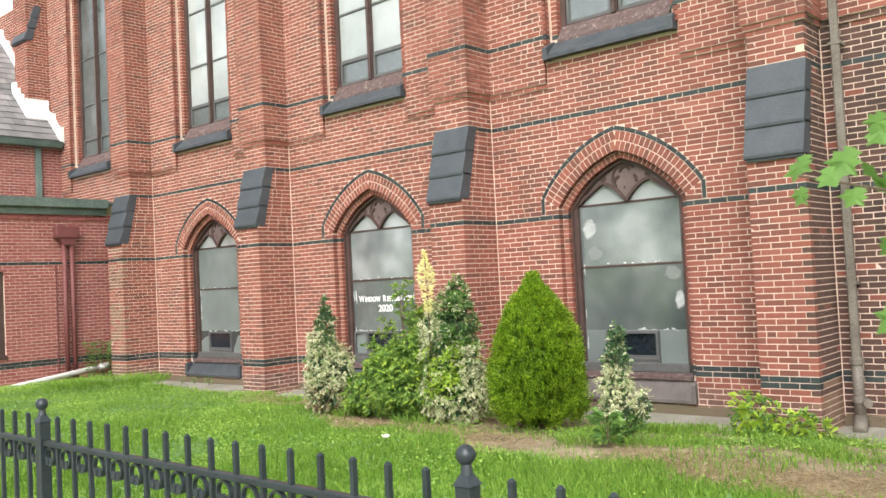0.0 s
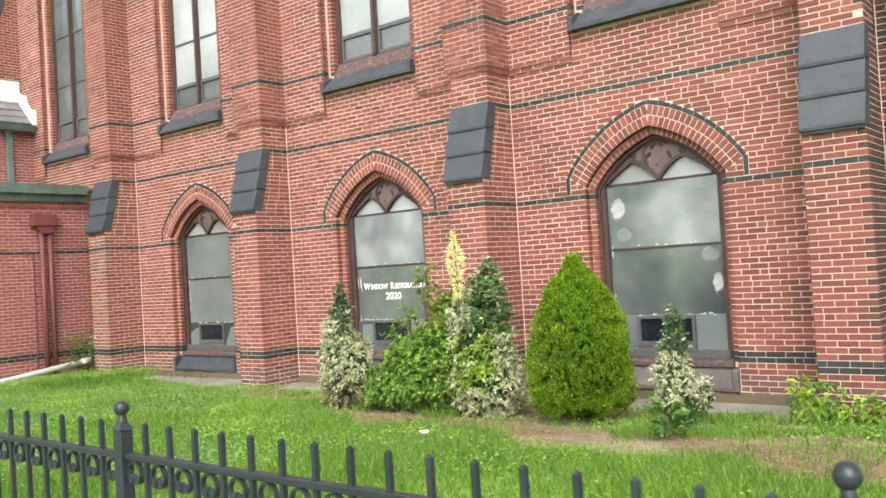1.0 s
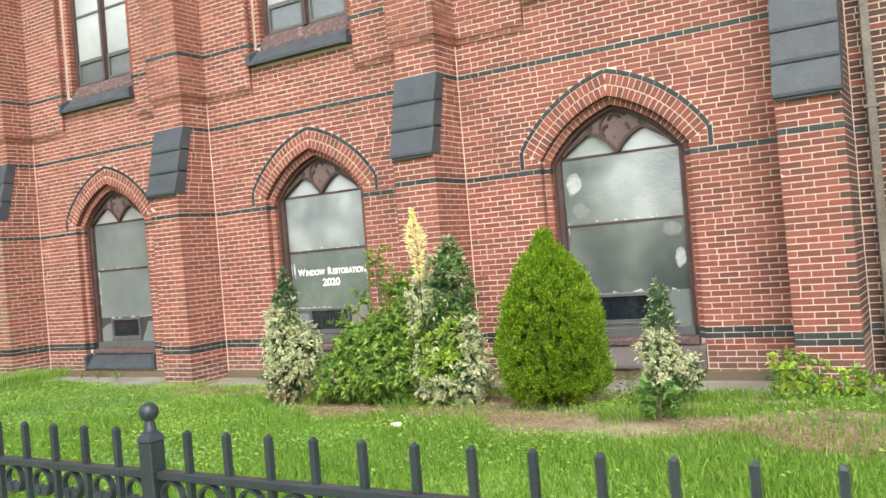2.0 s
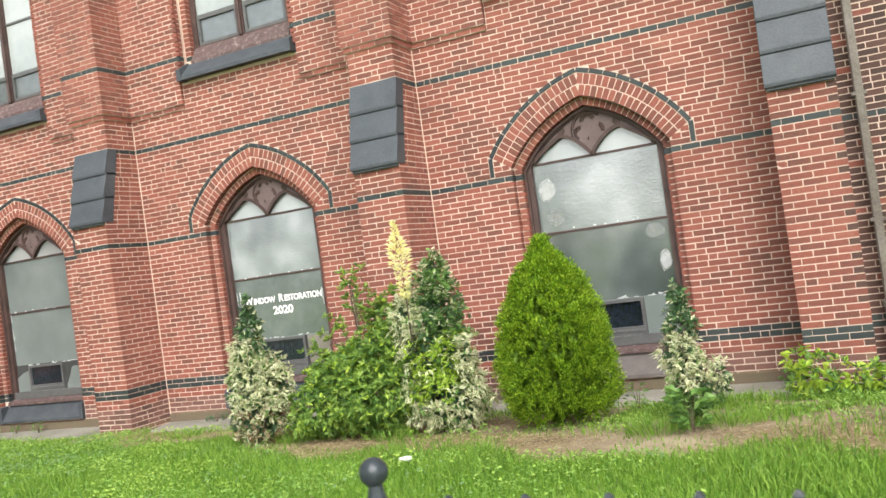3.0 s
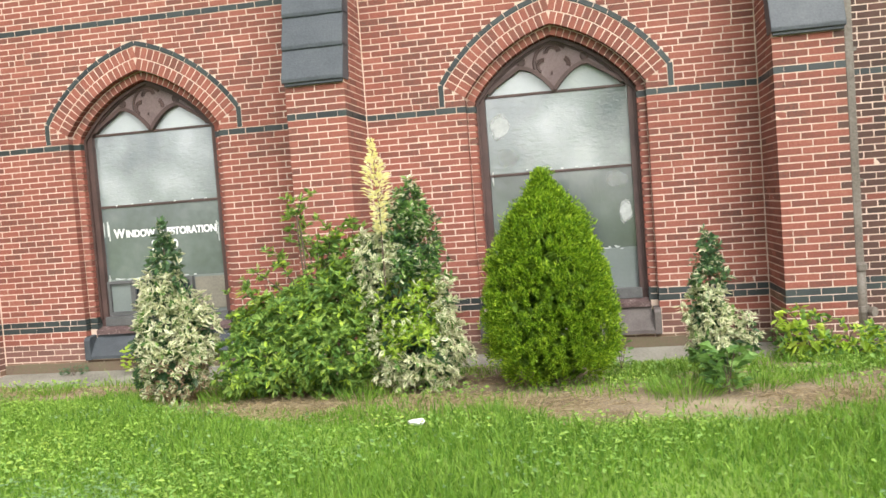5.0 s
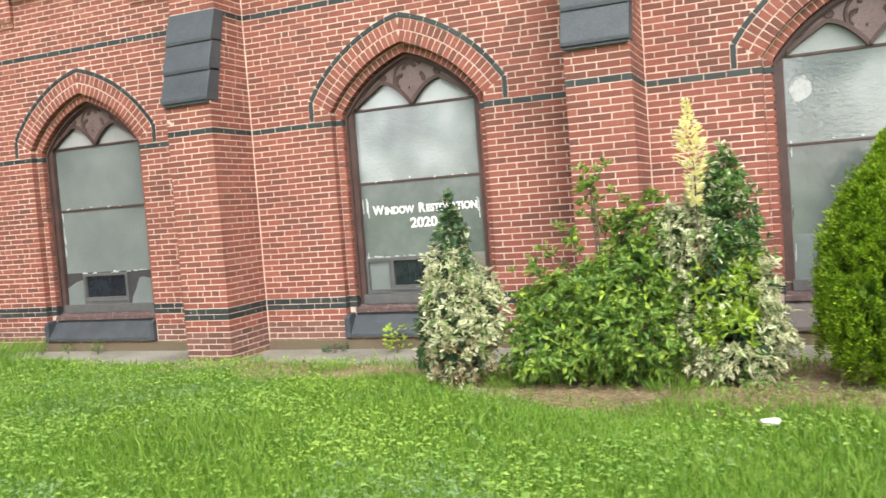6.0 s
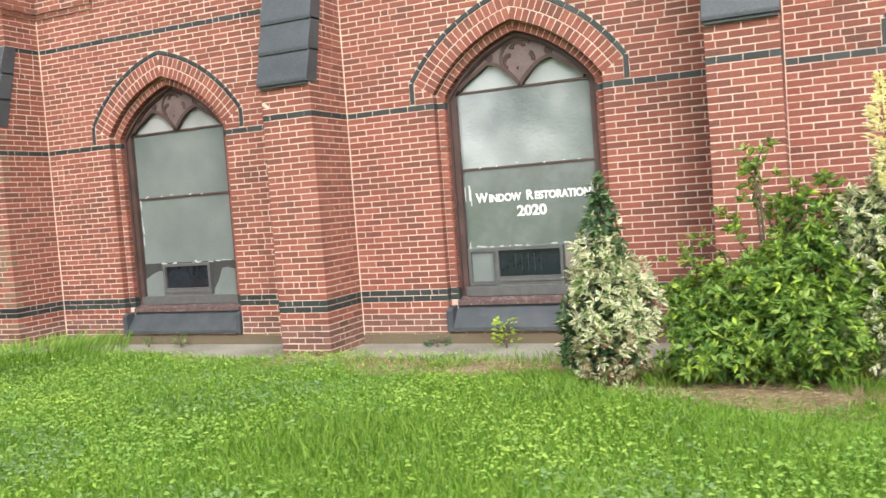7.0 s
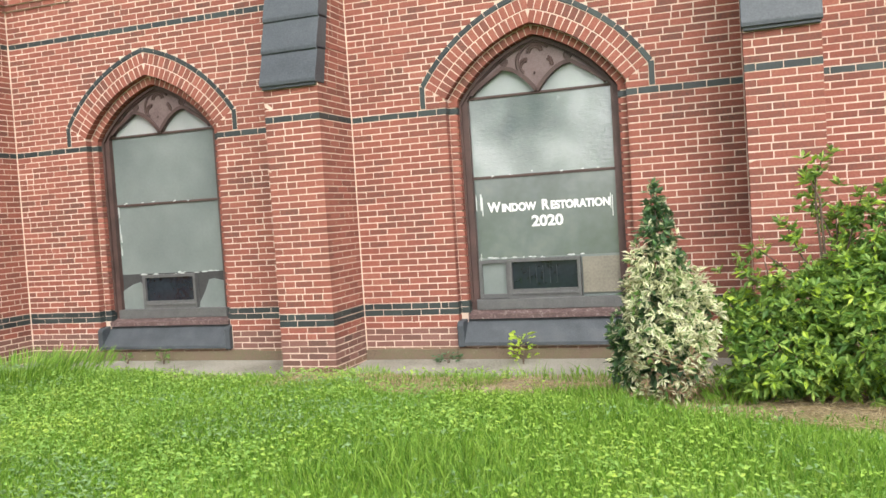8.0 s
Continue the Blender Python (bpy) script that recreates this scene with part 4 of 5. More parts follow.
def shrub(name, at, lobes, n, size, mats, chooser, label, category, group="", two_tone=None):
    p = thing(name, at, label, category, group)
    whorl = 7
    pos, u, pick = lobes_points(lobes, n // whorl, 0.32)
    axis = u + np.array([[0, 0, 0.55]]) + rng.normal(0, 0.25, u.shape)
    axis /= np.linalg.norm(axis, axis=1, keepdims=True)
    pos, axis = np.repeat(pos, whorl, 0), np.repeat(axis, whorl, 0)
    u = axis
    across = np.cross(axis, unit(len(axis)))
    across /= np.linalg.norm(across, axis=1, keepdims=True)
    direc = across + axis * rng.uniform(0.1, 1.0, (len(axis), 1))
    pos = pos + axis * rng.uniform(-0.035, 0.01, (len(axis), 1))
    keep = pos[:, 2] > 0.02
    pos, direc = pos[keep], direc[keep]
    sz = size * rng.uniform(0.7, 1.3, len(pos))
    index = chooser(pos)
    leaf_cloud("foliage", pos, direc, sz, sz * rng.uniform(0.36, 0.5, len(pos)), mats, index, p, droop=0.06, two_tone=two_tone)
    # inner leaves, mostly deep green: shade of the gaps put into their colour
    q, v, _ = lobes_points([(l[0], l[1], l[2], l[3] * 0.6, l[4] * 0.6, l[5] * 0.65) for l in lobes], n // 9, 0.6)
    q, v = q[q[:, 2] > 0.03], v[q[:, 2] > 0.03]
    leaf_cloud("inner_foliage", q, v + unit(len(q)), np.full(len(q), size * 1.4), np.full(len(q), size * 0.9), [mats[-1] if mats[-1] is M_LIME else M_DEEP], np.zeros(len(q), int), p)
    lines = []
    for l in lobes:
        lines.append([(rng.normal(0, 0.03), rng.normal(0, 0.03), -0.03), (l[0] * 0.5, l[1] * 0.5, l[2] * 0.55), (l[0], l[1], l[2] + l[5] * 0.5)])
    stems(p, lines)
    return p


def build_conifer(x, y, height=1.97, width=1.05):
    z = ground_z(x, y)
    p = thing("conifer", (x, y, z), "dense egg-shaped bright green arborvitae on bare soil", "shrub")
    clumps, each = 1500, 58
    t = rng.random(clumps) ** 0.9
    prof = np.interp(t, [0, 0.04, 0.13, 0.30, 0.45, 0.60, 0.72, 0.82, 0.92, 1.0], [0.72, 0.86, 1.0, 1.0, 0.96, 0.86, 0.70, 0.52, 0.27, 0.03]) * width / 2
    a = rng.uniform(0, 2 * math.pi, clumps)
    lump = 1 + 0.04 * np.sin(3 * a + 9 * t) + 0.04 * np.sin(7 * a - 15 * t)
    r = np.maximum(prof * lump - 0.075, 0) + rng.uniform(-0.045, 0.02, clumps)
    centre = np.stack([r * np.cos(a), r * np.sin(a), 0.09 + t * (height - 0.17)], 1)
    # flat upright sprays that spread out and up from their foot
    out = np.stack([np.cos(a), np.sin(a), 0.55 + 1.4 * t], 1) + rng.normal(0, 0.3, (clumps, 3))
    out /= np.linalg.norm(out, axis=1, keepdims=True)
    flat = np.cross(out, np.stack([-np.sin(a), np.cos(a), 0 * a], 1) + rng.normal(0, 0.5, (clumps, 3)))
    flat /= np.linalg.norm(flat, axis=1, keepdims=True)
    n = clumps * each
    reach = np.repeat(rng.uniform(0.06, 0.115, clumps), each)[:, None]
    centre, out, flat = np.repeat(centre, each, 0), np.repeat(out, each, 0), np.repeat(flat, each, 0)
    turn = rng.uniform(-1.2, 1.2, (n, 1))
    ray = out * np.cos(turn) + flat * np.sin(turn)
    pos = centre + ray * reach * rng.random((n, 1)) ** 0.6 + rng.normal(0, 0.008, (n, 3))
    direc = ray + np.array([[0, 0, 0.2]]) + rng.normal(0, 0.2, (n, 3))
    sz = rng.uniform(0.018, 0.042, n)
    leaf_cloud("foliage", pos, direc, sz, sz * rng.uniform(0.35, 0.55, n), [M_CONIFER], np.zeros(n, int), p, droop=0.0)
    # the inside is filled with darker sprays, shade put into the colour
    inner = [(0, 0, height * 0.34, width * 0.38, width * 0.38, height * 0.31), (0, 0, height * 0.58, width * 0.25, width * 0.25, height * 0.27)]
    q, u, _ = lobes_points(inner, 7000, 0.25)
    leaf_cloud("inner_foliage", q, np.cross(u, unit(len(u))), np.full(len(q), 0.08), np.full(len(q), 0.05), [M_CONIFER_SHADE], np.zeros(len(q), int), p)
    part("trunk", tube(bmesh.new(), [(0, 0, -0.05), (0.01, 0, 0.6), (0, 0.01, 1.5)], 0.035, 8, 0.3), M_BARK, p)
    return p


def build_grass():
    n = 480000
    x = rng.uniform(-18.0, 4.0, n)
    y = 1.3 + 7.65 * rng.random(n) ** 0.8
    front = np.interp(x, [-30, -12.2, -11, -9, -7.5, -6, -4, -2, 1, 30], [8.25, 8.20, 7.95, 7.5, 6.95, 6.5, 6.2, 6.0, 5.8, 5.8])
    wob = 0.22 * np.sin(x * 2.1) + 0.12 * np.sin(x * 5.3 + 1)
    thin = rng.random(n) < 0.10 * (np.sin(x * 2.7) * np.sin(y * 3.3 + x) > -0.1)
    thin |= (rng.random(n) < 0.5) & (x > -3.9) & (y > 7.35 + 0.2 * np.sin(x * 3)) & (y < 8.95) & (np.sin(x * 4.1 + 2 * np.sin(y * 3)) * np.sin(y * 4.7 + x) > -0.15)
    keep = ((y < front + wob - 0.1 + 0.25 * rng.random(n) ** 2) | thin) & (y < 8.98)
    x, y = x[keep], y[keep]
    n = len(x)
    tuft = np.sin(x * 1.9 + 1.3 * np.sin(y * 1.1)) * np.sin(y * 1.7 + 1.1 * np.sin(x * 0.9)) * 0.5 + 0.5
    z = np.array([ground_z(a, b) for a, b in zip(x, y)])
    h = (0.04 + 0.075 * tuft) * rng.uniform(0.55, 1.35, n) * np.where(rng.random(n) < 0.04, 1.7, 1.0)
    w = rng.uniform(0.0025, 0.006, n)
    a = rng.uniform(0, 2 * math.pi, n)
    lean = rng.uniform(0.1, 0.9, n)
    b = rng.uniform(0, 2 * math.pi, n)
    dx, dy = np.cos(b) * lean * h, np.sin(b) * lean * h
    sx, sy = np.cos(a) * w, np.sin(a) * w
    base = np.stack([x, y, z - 0.005], 1)
    side = np.stack([sx, sy, np.zeros(n)], 1)
    mid = base + np.stack([dx * 0.35, dy * 0.35, h * 0.6], 1)
    tip = base + np.stack([dx, dy, h * np.sqrt(np.maximum(0.15, 1 - 0.5 * lean ** 2))], 1)
    V = np.stack([base - side, base + side, mid + side * 0.8, mid - side * 0.8, tip], 1).reshape(-1, 3)
    f = np.array([(0, 1, 2), (0, 2, 3), (3, 2, 4)])
    F = (f[None] + 5 * np.arange(n)[:, None, None]).reshape(-1, 3)
    tagged(from_arrays("grass", V, F, [M_GRASS]), "long bright green unmown grass", "grass", kind="stuff")
    # broad-leaved weeds and clover in the lawn
    n = 150000
    x = rng.uniform(-16.8, 0, n)
    y = rng.uniform(2.2, 8.6, n)
    patch = np.sin(x * 1.3 + 0.5) * np.sin(y * 1.6 + x * 0.4) + 0.5 * np.sin(x * 3.1 - y * 2.2)
    keep = (rng.random(n) < np.clip(0.42 + 0.4 * patch - 0.08 * (x + 8), 0.03, 0.85)) & (y < np.interp(x, [-30, -12.2, -11, -9, -7.5, -6, -4, -2, 1], [8.2, 8.15, 7.9, 7.4, 6.85, 6.4, 6.1, 5.9, 5.7]))
    x, y = x[keep], y[keep]
    n = len(x)
    z = np.array([ground_z(a, b) for a, b in zip(x, y)]) + rng.uniform(0.03, 0.10, n)
    sz = rng.uniform(0.02, 0.05, n)
    grey = np.sin(x * 2.4 + 1.5 * np.sin(y * 1.3)) * np.sin(y * 2.1 - 0.7 * x)
    lime = np.sin(x * 1.5 + 2.1 * np.sin(y * 0.9 + 1)) * np.sin(y * 1.9 + 0.8 * x + 2)
    index = np.where((grey > 0.15) & (rng.random(n) < 0.7), 1, np.where((lime > 0.45) & (rng.random(n) < 0.8), 2, 0))
    d = unit(n)
    d[:, 2] = np.abs(d[:, 2]) * 0.5 + 0.1
    ob = leaf_cloud("clover", np.stack([x, y, z], 1), d, sz, sz * 0.55, [M_CLOVER, M_SILVER, M_PALEWEED], index, None)
    tagged(ob, "clover and broad-leaved weeds growing in the lawn", "weeds", kind="stuff")
    # low leafy cover between the bare soil and the apron
    n = 38000
    x = rng.uniform(-15.5, 1.5, n)
    y = rng.uniform(6.4, 8.95, n)
    cover = np.sin(x * 2.3 + 1.7 * np.sin(y * 2.1)) * np.sin(y * 2.9 + 1.2 * x)
    keep = (rng.random(n) < np.clip(0.1 + 0.7 * cover + 0.25 * (x > -3.9), 0.03, 0.8)) & (y > np.interp(x, [-12, -11, -9, -7.5, -6, -4, -2, 1.5], [8.2, 8.0, 7.8, 7.5, 7.1, 7.0, 7.0, 6.9]))
    x, y = x[keep], y[keep]
    n = len(x)
    z = np.array([ground_z(a, b) for a, b in zip(x, y)]) + rng.uniform(0.0, 0.08, n)
    d = unit(n)
    d[:, 2] = np.abs(d[:, 2]) * 0.6 + 0.1
    sz = rng.uniform(0.02, 0.06, n)
    ob = leaf_cloud("low_weeds", np.stack([x, y, z], 1), d, sz, sz * 0.5, [M_CLOVER], np.zeros(n, int), None)
    tagged(ob, "low creeping green weeds on the bare soil", "weeds", kind="stuff")
    # dry clippings on the bare soil
    n = 95000
    x = rng.uniform(-11.5, 2.0, n)
    f0 = np.interp(x, [-30, -12.2, -11, -9, -7.5, -6, -4, -2, 1, 30], [8.25, 8.20, 7.95, 7.5, 6.95, 6.5, 6.2, 6.0, 5.8, 5.8])
    y = f0 - 0.2 + 1.1 * rng.random(n) + (rng.random(n) < 0.12) * 1.2 * rng.random(n)
    keep = (y < 8.95) & (rng.random(n) < 0.55 + 0.6 * np.sin(x * 1.7 + 0.9) * np.sin(x * 0.6 + y))
    x, y = x[keep], y[keep]
    n = len(x)
    z = np.array([ground_z(a, b) for a, b in zip(x, y)]) + rng.uniform(0.0, 0.02, n)
    d = unit(n)
    d[:, 2] *= 0.15
    sz = rng.uniform(0.03, 0.09, n)
    ob = leaf_cloud("dry_straw", np.stack([x, y, z], 1), d, sz, sz * 0.1, [M_STRAW], np.zeros(n, int), None, droop=0.0)
    tagged(ob, "dry grass clippings lying on bare soil", "straw", kind="stuff")


def weed(x, y, h, n, mat, label, name="weed", size=0.07, spread=0.5):
    z = ground_z(x, y) if y < 8.97 else -0.05
    p = thing(name, (x, y, z), label, "weed", "weeds by the wall")
    t = rng.random(n)
    a = rng.uniform(0, 2 * math.pi, n)
    r = spread * h * (0.3 + 0.7 * rng.random(n))
    pos = np.stack([r * np.cos(a) * 0.7, r * np.sin(a) * 0.7, h * (0.1 + 0.85 * t)], 1)
    d = np.stack([np.cos(a), np.sin(a), 0.4 + 0.3 * rng.random(n)], 1)
    sz = size * rng.uniform(0.6, 1.2, n)
    if mat is M_GRASS:
        pos[:, :2] *= 1.6
        pos[:, 2] = 0.0
        d[:, 2] = rng.uniform(0.9, 3.0, n)
        leaf_cloud("grass_tuft", pos, d, sz * 1.3, sz * 0.07, [mat], np.zeros(n, int), p, droop=0.15)
        return p
    leaf_cloud("foliage", pos, d, sz, sz * 0.6, [mat], np.zeros(n, int), p)
    stems(p, [[(0, 0, -0.03), (0.02 * k, 0.01, h * 0.5), (0.05 * k, 0.0, h * 0.9)] for k in (-1, 0, 1)], 0.005)
    return p


# ---- annex ----
def build_annex():
    wx = -17.2
    wall = thing("wall_annex", (wx, 6, 0), "wine-red painted brick wall of a low annex", "wall", kind="structure")
    wall.location = (0, 0, 0)
    bm = boxes((wx - 0.4, wx - 0.006, 6.95, 9.72, -0.3, 3.75), (wx - 0.4, wx - 0.006, 2.0, 5.5, -0.3, 3.75), (wx - 0.4, wx - 0.006, 5.5, 6.95, -0.3, 0.75), (wx - 0.4, wx - 0.006, 5.5, 6.95, 2.5, 3.75))
    part("core", bm, M_MORTAR, wall)
    bricks = []
    for n in range(-3, 53):
        z = BASE + (n + 0.5) * COURSE
        spans = [(2.0, 9.7)]
        if 0.75 < z < 2.5:
            spans = cut(spans, 5.5, 6.95)
        for s, e in bond(n, spans):
            out = 0.03 if n > 50 else 0.0
            bricks.append(((wx + out, (s + e) / 2, z), (0, 1, 0), (0, 0, 1), (1, 0, 0), e - s, COURSE - 0.0100, 0.06, n in (6, 7, 37)))
    lay(bricks, wall, lambda p: 7.0 < p[1] and 0.6 < p[2] < 2.6, single=(M_WINE1, M_DARK, M_WINE1), joined=(M_WINE, M_DARKS, M_WINE))
    w = thing("window_9", (wx, 6.2, 0.75), "arched annex window with a cream board", "window", kind="structure")
    w.location = (0, 0, 0)
    part("board", boxes((wx - 0.2, wx - 0.15, 5.5, 6.95, 0.75, 2.5)), M_CREAM, w)
    part("frame", boxes((wx - 0.15, wx - 0.06, 6.85, 6.95, 0.75, 2.5), (wx - 0.15, wx - 0.06, 5.5, 5.6, 0.75, 2.5), (wx - 0.15, wx + 0.05, 5.5, 6.95, 0.68, 0.75)), M_BROWN, w)
    g = thing("gutter", (wx + 0.2, 5, 3.75), "green weathered copper box gutter along the annex", "gutter", kind="structure")
    g.location = (0, 0, 0)
    out = [(wx - 0.35, 3.72), (wx + 0.07, 3.72), (wx + 0.09, 3.84), (wx + 0.2, 3.88), (wx + 0.22, 4.07), (wx + 0.17, 4.07), (wx + 0.15, 3.95), (wx - 0.35, 3.95)]
    bm = prism(bmesh.new(), out, "y", 2.0, 9.2)
    bmesh.ops.triangulate(bm, faces=[f for f in bm.faces if len(f.verts) > 4])
    part("trough", bm, M_COPPER, g)
    part("lean_to_sheet", prism(bmesh.new(), [(wx + 0.14, 3.96), (wx + 0.14, 4.02), (-20.2, 4.42), (-20.2, 4.3)], "y", 2.0, 9.68), M_COPPER, g)
    up = thing("wall_clerestory", (-20.2, 6, 4.7), "wine-red brick clerestory wall under a slate roof", "wall", kind="structure")
    up.location = (0, 0, 0)
    part("core", boxes((-20.6, -20.206, 2.0, 9.69, 4.25, 5.95)), M_MORTAR, up)
    bricks = []
    for n in range(61, 84):
        for s, e in bond(n, [(2.0, 9.66)]):
            bricks.append(((-20.2, (s + e) / 2, BASE + (n + 0.5) * COURSE), (0, 1, 0), (0, 0, 1), (1, 0, 0), e - s, COURSE - 0.0100, 0.06, False))
    lay(bricks, up, None, joined=(M_WINE, M_DARKS, M_WINE))
    roof = thing("roof_annex", (-21, 6, 6), "grey slate roof with a white stepped flashing", "roof", kind="structure")
    roof.location = (0, 0, 0)
    dz, dx = 2.75, -2.85
    part("boarding", prism(bmesh.new(), [(-20.0, 5.88), (-20.0 + dx * 1.4, 5.88 + dz * 1.4), (-20.0 + dx * 1.4, 5.7 + dz * 1.4), (-20.0, 5.7)], "y", 2.0, 9.6), M_ROOF, roof)
    V, F = [], []
    rows, run = 20, math.hypot(dx, dz) * 1.4
    ux, uz = dx * 1.4 / run, dz * 1.4 / run
    for r in range(rows):
        y = 2.0 - (r % 2) * 0.15
        while y < 9.58:
            y0, y1 = max(2.0, y + 0.004), min(9.59, y + 0.296)
            a, b = r * run / rows, (r + 1.25) * run / rows
            k = len(V)
            lift = 0.035 + rng.uniform(-0.004, 0.006)
            for d, h in ((a, lift), (b, 0.012)):
                for yy in (y0, y1):
                    V.append((-20.0 + ux * d - uz * -h, yy, 5.88 + uz * d + -ux * h))
            for d, h in ((a, lift - 0.018),):
                for yy in (y0, y1):
                    V.append((-20.0 + ux * d - uz * -h, yy, 5.88 + uz * d + -ux * h))
            F += [(k, k + 1, k + 3, k + 2), (k + 4, k + 5, k + 1, k)]
            y += 0.3
    tagged(from_arrays("slates", V, F, [M_ROOF], None, roof), kind="stuff")
    part("eaves_gutter", prism(bmesh.new(), [(-20.15, 5.72), (-19.95, 5.72), (-19.88, 5.86), (-19.93, 5.86), (-20.0, 5.78), (-20.15, 5.78)], "y", 2.0, 9.6), M_COPPER, roof, "green copper eaves gutter")
    bm = bmesh.new()
    for k in range(9):
        t = k / 9
        x = -20.05 + dx * 1.35 * t
        z = 5.9 + dz * 1.35 * t
        prism(bm, [(x + 0.1, z - 0.06), (x + 0.1, z + 0.36), (x - 0.14, z + 0.40), (x - 0.46, z + 0.80), (x - 0.46, z + 0.30)], "y", 9.55 + 0.002 * (k % 2), 9.645)
    for k in range(4):
        x = PIERS[0] + 0.38 - 0.2 * k
        z = 5.9 - (x + 20.05) * dz / -dx
        box(bm, x - 0.2, x, 9.02, 9.085, z - 0.1, z + 0.5)
    box(bm, PIERS[0] + 0.37, PIERS[0] + 0.42, 9.02, 9.6, 6.5, 7.05)
    part("flashing", bm, M_WHITE, roof, "white painted stepped flashing")
    d = thing("downpipe", (-20.1, 8.2, 4.7), "green copper downpipe on the clerestory wall", "downpipe")
    part("pipe", boxes((0.0, 0.1, -0.07, 0.07, 0.0, 1.4), bevel=0.01), M_COPPER, d)
    d.location = (-20.19, 9.05, 4.44)
    d = thing("downpipe", (wx + 0.01, 8.27, 0), "wine-red painted pair of pipes with a hopper box", "downpipe")
    bm = boxes((0.0, 0.2, -0.28, 0.22, 3.2, 3.45), bevel=0.01)
    prism(bm, [(-0.2, 3.2), (0.16, 3.2), (0.1, 3.05), (-0.12, 3.05)], "x", 0.0, 0.17)
    part("hopper_box", bm, M_REDPIPE, d)
    for k, y in enumerate((-0.08, 0.09)):
        part("pipe", tube(bmesh.new(), [(0.09, y, 3.1), (0.09, y, -0.1)], 0.05, 10), M_REDPIPE, d, smooth=True)
    part("conduit", tube(bmesh.new(), [(0.03, -0.25, 2.6), (0.03, -0.25, 0.2)], 0.015, 8), M_REDPIPE, d)
    p = thing("white_pipe", (-16.9, 8.6, 0.0), "white plastic pipe sloping beside the annex wall", "pipe")
    part("pipe", tube(bmesh.new(), [(0.0, -4.2, -0.2), (0.0, 0.42, 0.345)], 0.06, 14), M_WHITE, p, smooth=True)
    part("pipe_collar", tube(bmesh.new(), [(0.0, 0.2, 0.317), (0.0, 0.36, 0.337)], 0.068, 14), M_WHITE, p, smooth=True)


def build_downpipe():
    d = thing("downpipe", (-1.34, 9.57, -0.05), "weathered brown metal downpipe with a cast-iron foot", "downpipe")
    part("pipe", boxes((-0.045, 0.045, -0.04, 0.04, 0.75, 9.9), bevel=0.014), M_PIPE, d)
    part("iron_foot", tube(bmesh.new(), [(0, 0, 0.02), (0, 0, 0.8)], 0.06, 12), M_PIPE, d, smooth=True)
    for z in (0.72, 0.3):
        part("collar", tube(bmesh.new(), [(0, 0, z), (0, 0, z + 0.06)], 0.078, 12), M_PIPE, d)
    part("boot", tube(bmesh.new(), [(0, 0, 0.12), (0.02, -0.08, 0.05), (0.04, -0.2, 0.02)], 0.075, 12), M_PIPE, d, smooth=True)
    part("inspection_cover", tube(bmesh.new(), [(0.08, -0.03, 0.3), (0.11, -0.07, 0.3)], 0.05, 10), M_PIPE, d)
    for z in (1.6, 2.9, 4.3, 6.2):
        part("strap", boxes((-0.07, 0.07, -0.046, 0.12, z, z + 0.035)), M_PIPE, d)


def text_part(body, x, z, size, parent, stretch=1.0):
    cu = bpy.data.curves.new("lettering", "FONT")
    cu.body = body
    cu.size = size
    cu.align_x = "LEFT"
    cu.extrude = 0.0015
    cu.offset = 0.005
    tmp = bpy.data.objects.new("lettering", cu)
    me = bpy.data.meshes.new_from_object(tmp)
    bpy.data.objects.remove(tmp)
    me.materials.clear()
    me.materials.append(M_WHITE)
    ob = new("lettering", me)
    ob.matrix_world = pose(x, WALL + 0.2595, z, 90, 0, 0) @ Matrix.Diagonal((stretch, 1, 1, 1))
    ob.parent = parent
    return max(v.co.x for v in me.vertices) * stretch


# ---- the place ----
build_ground()
build_sidewalk()
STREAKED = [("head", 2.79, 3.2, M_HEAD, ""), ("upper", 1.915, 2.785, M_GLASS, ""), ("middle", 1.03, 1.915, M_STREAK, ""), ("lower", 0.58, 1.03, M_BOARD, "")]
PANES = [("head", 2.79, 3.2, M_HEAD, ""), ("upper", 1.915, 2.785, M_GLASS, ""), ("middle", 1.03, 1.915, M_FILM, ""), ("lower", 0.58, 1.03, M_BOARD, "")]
# the lowest pane is a dark sheet in place of the void's shade
DULL = [("head", 2.79, 3.2, M_HEAD, ""), ("upper", 1.915, 2.785, M_BOARD, ""), ("middle", 1.03, 1.915, M_BOARD, ""), ("lower", 0.58, 1.03, M_VOID_SHADE, "")]
w1 = build_window(BAYS[1], 1, DULL, "pointed window with dull grey boarded panes and brown frame")
w2 = build_window(BAYS[2], 2, PANES, "pointed window with grey panes lettered in white")
w3 = build_window(BAYS[3], 3, STREAKED, "pointed window with rippled grey panes and a dark hopper light", M_DUSTY)
for line in ([(-0.775, 0.58), (-0.43, 0.58), (-0.43, 0.86), (-0.5, 0.93), (-0.62, 0.90), (-0.775, 0.82)], [(0.36, 0.58), (0.775, 0.58), (0.775, 0.90), (0.6, 0.94), (0.53, 0.93), (0.46, 0.78), (0.38, 0.66)]):
    part("torn_film", prism(bmesh.new(), [(BAYS[1] + a, b) for a, b in line], "y", WALL + 0.252, WALL + 0.258), M_BOARD, w1, "torn grey plastic film")
for i, c in enumerate(BAYS):
    build_upper_window(c, 4 + i, "tall upper window with brown mullion and panes coloured pale for reflected sky")
x = -9.685
for body, size in (("W", 0.150), ("INDOW ", 0.118), ("R", 0.150), ("ESTORATION", 0.118)):
    x += text_part(body, x, 1.535, size, w2, 0.885) + (0.055 if body.endswith(" ") else 0.010)
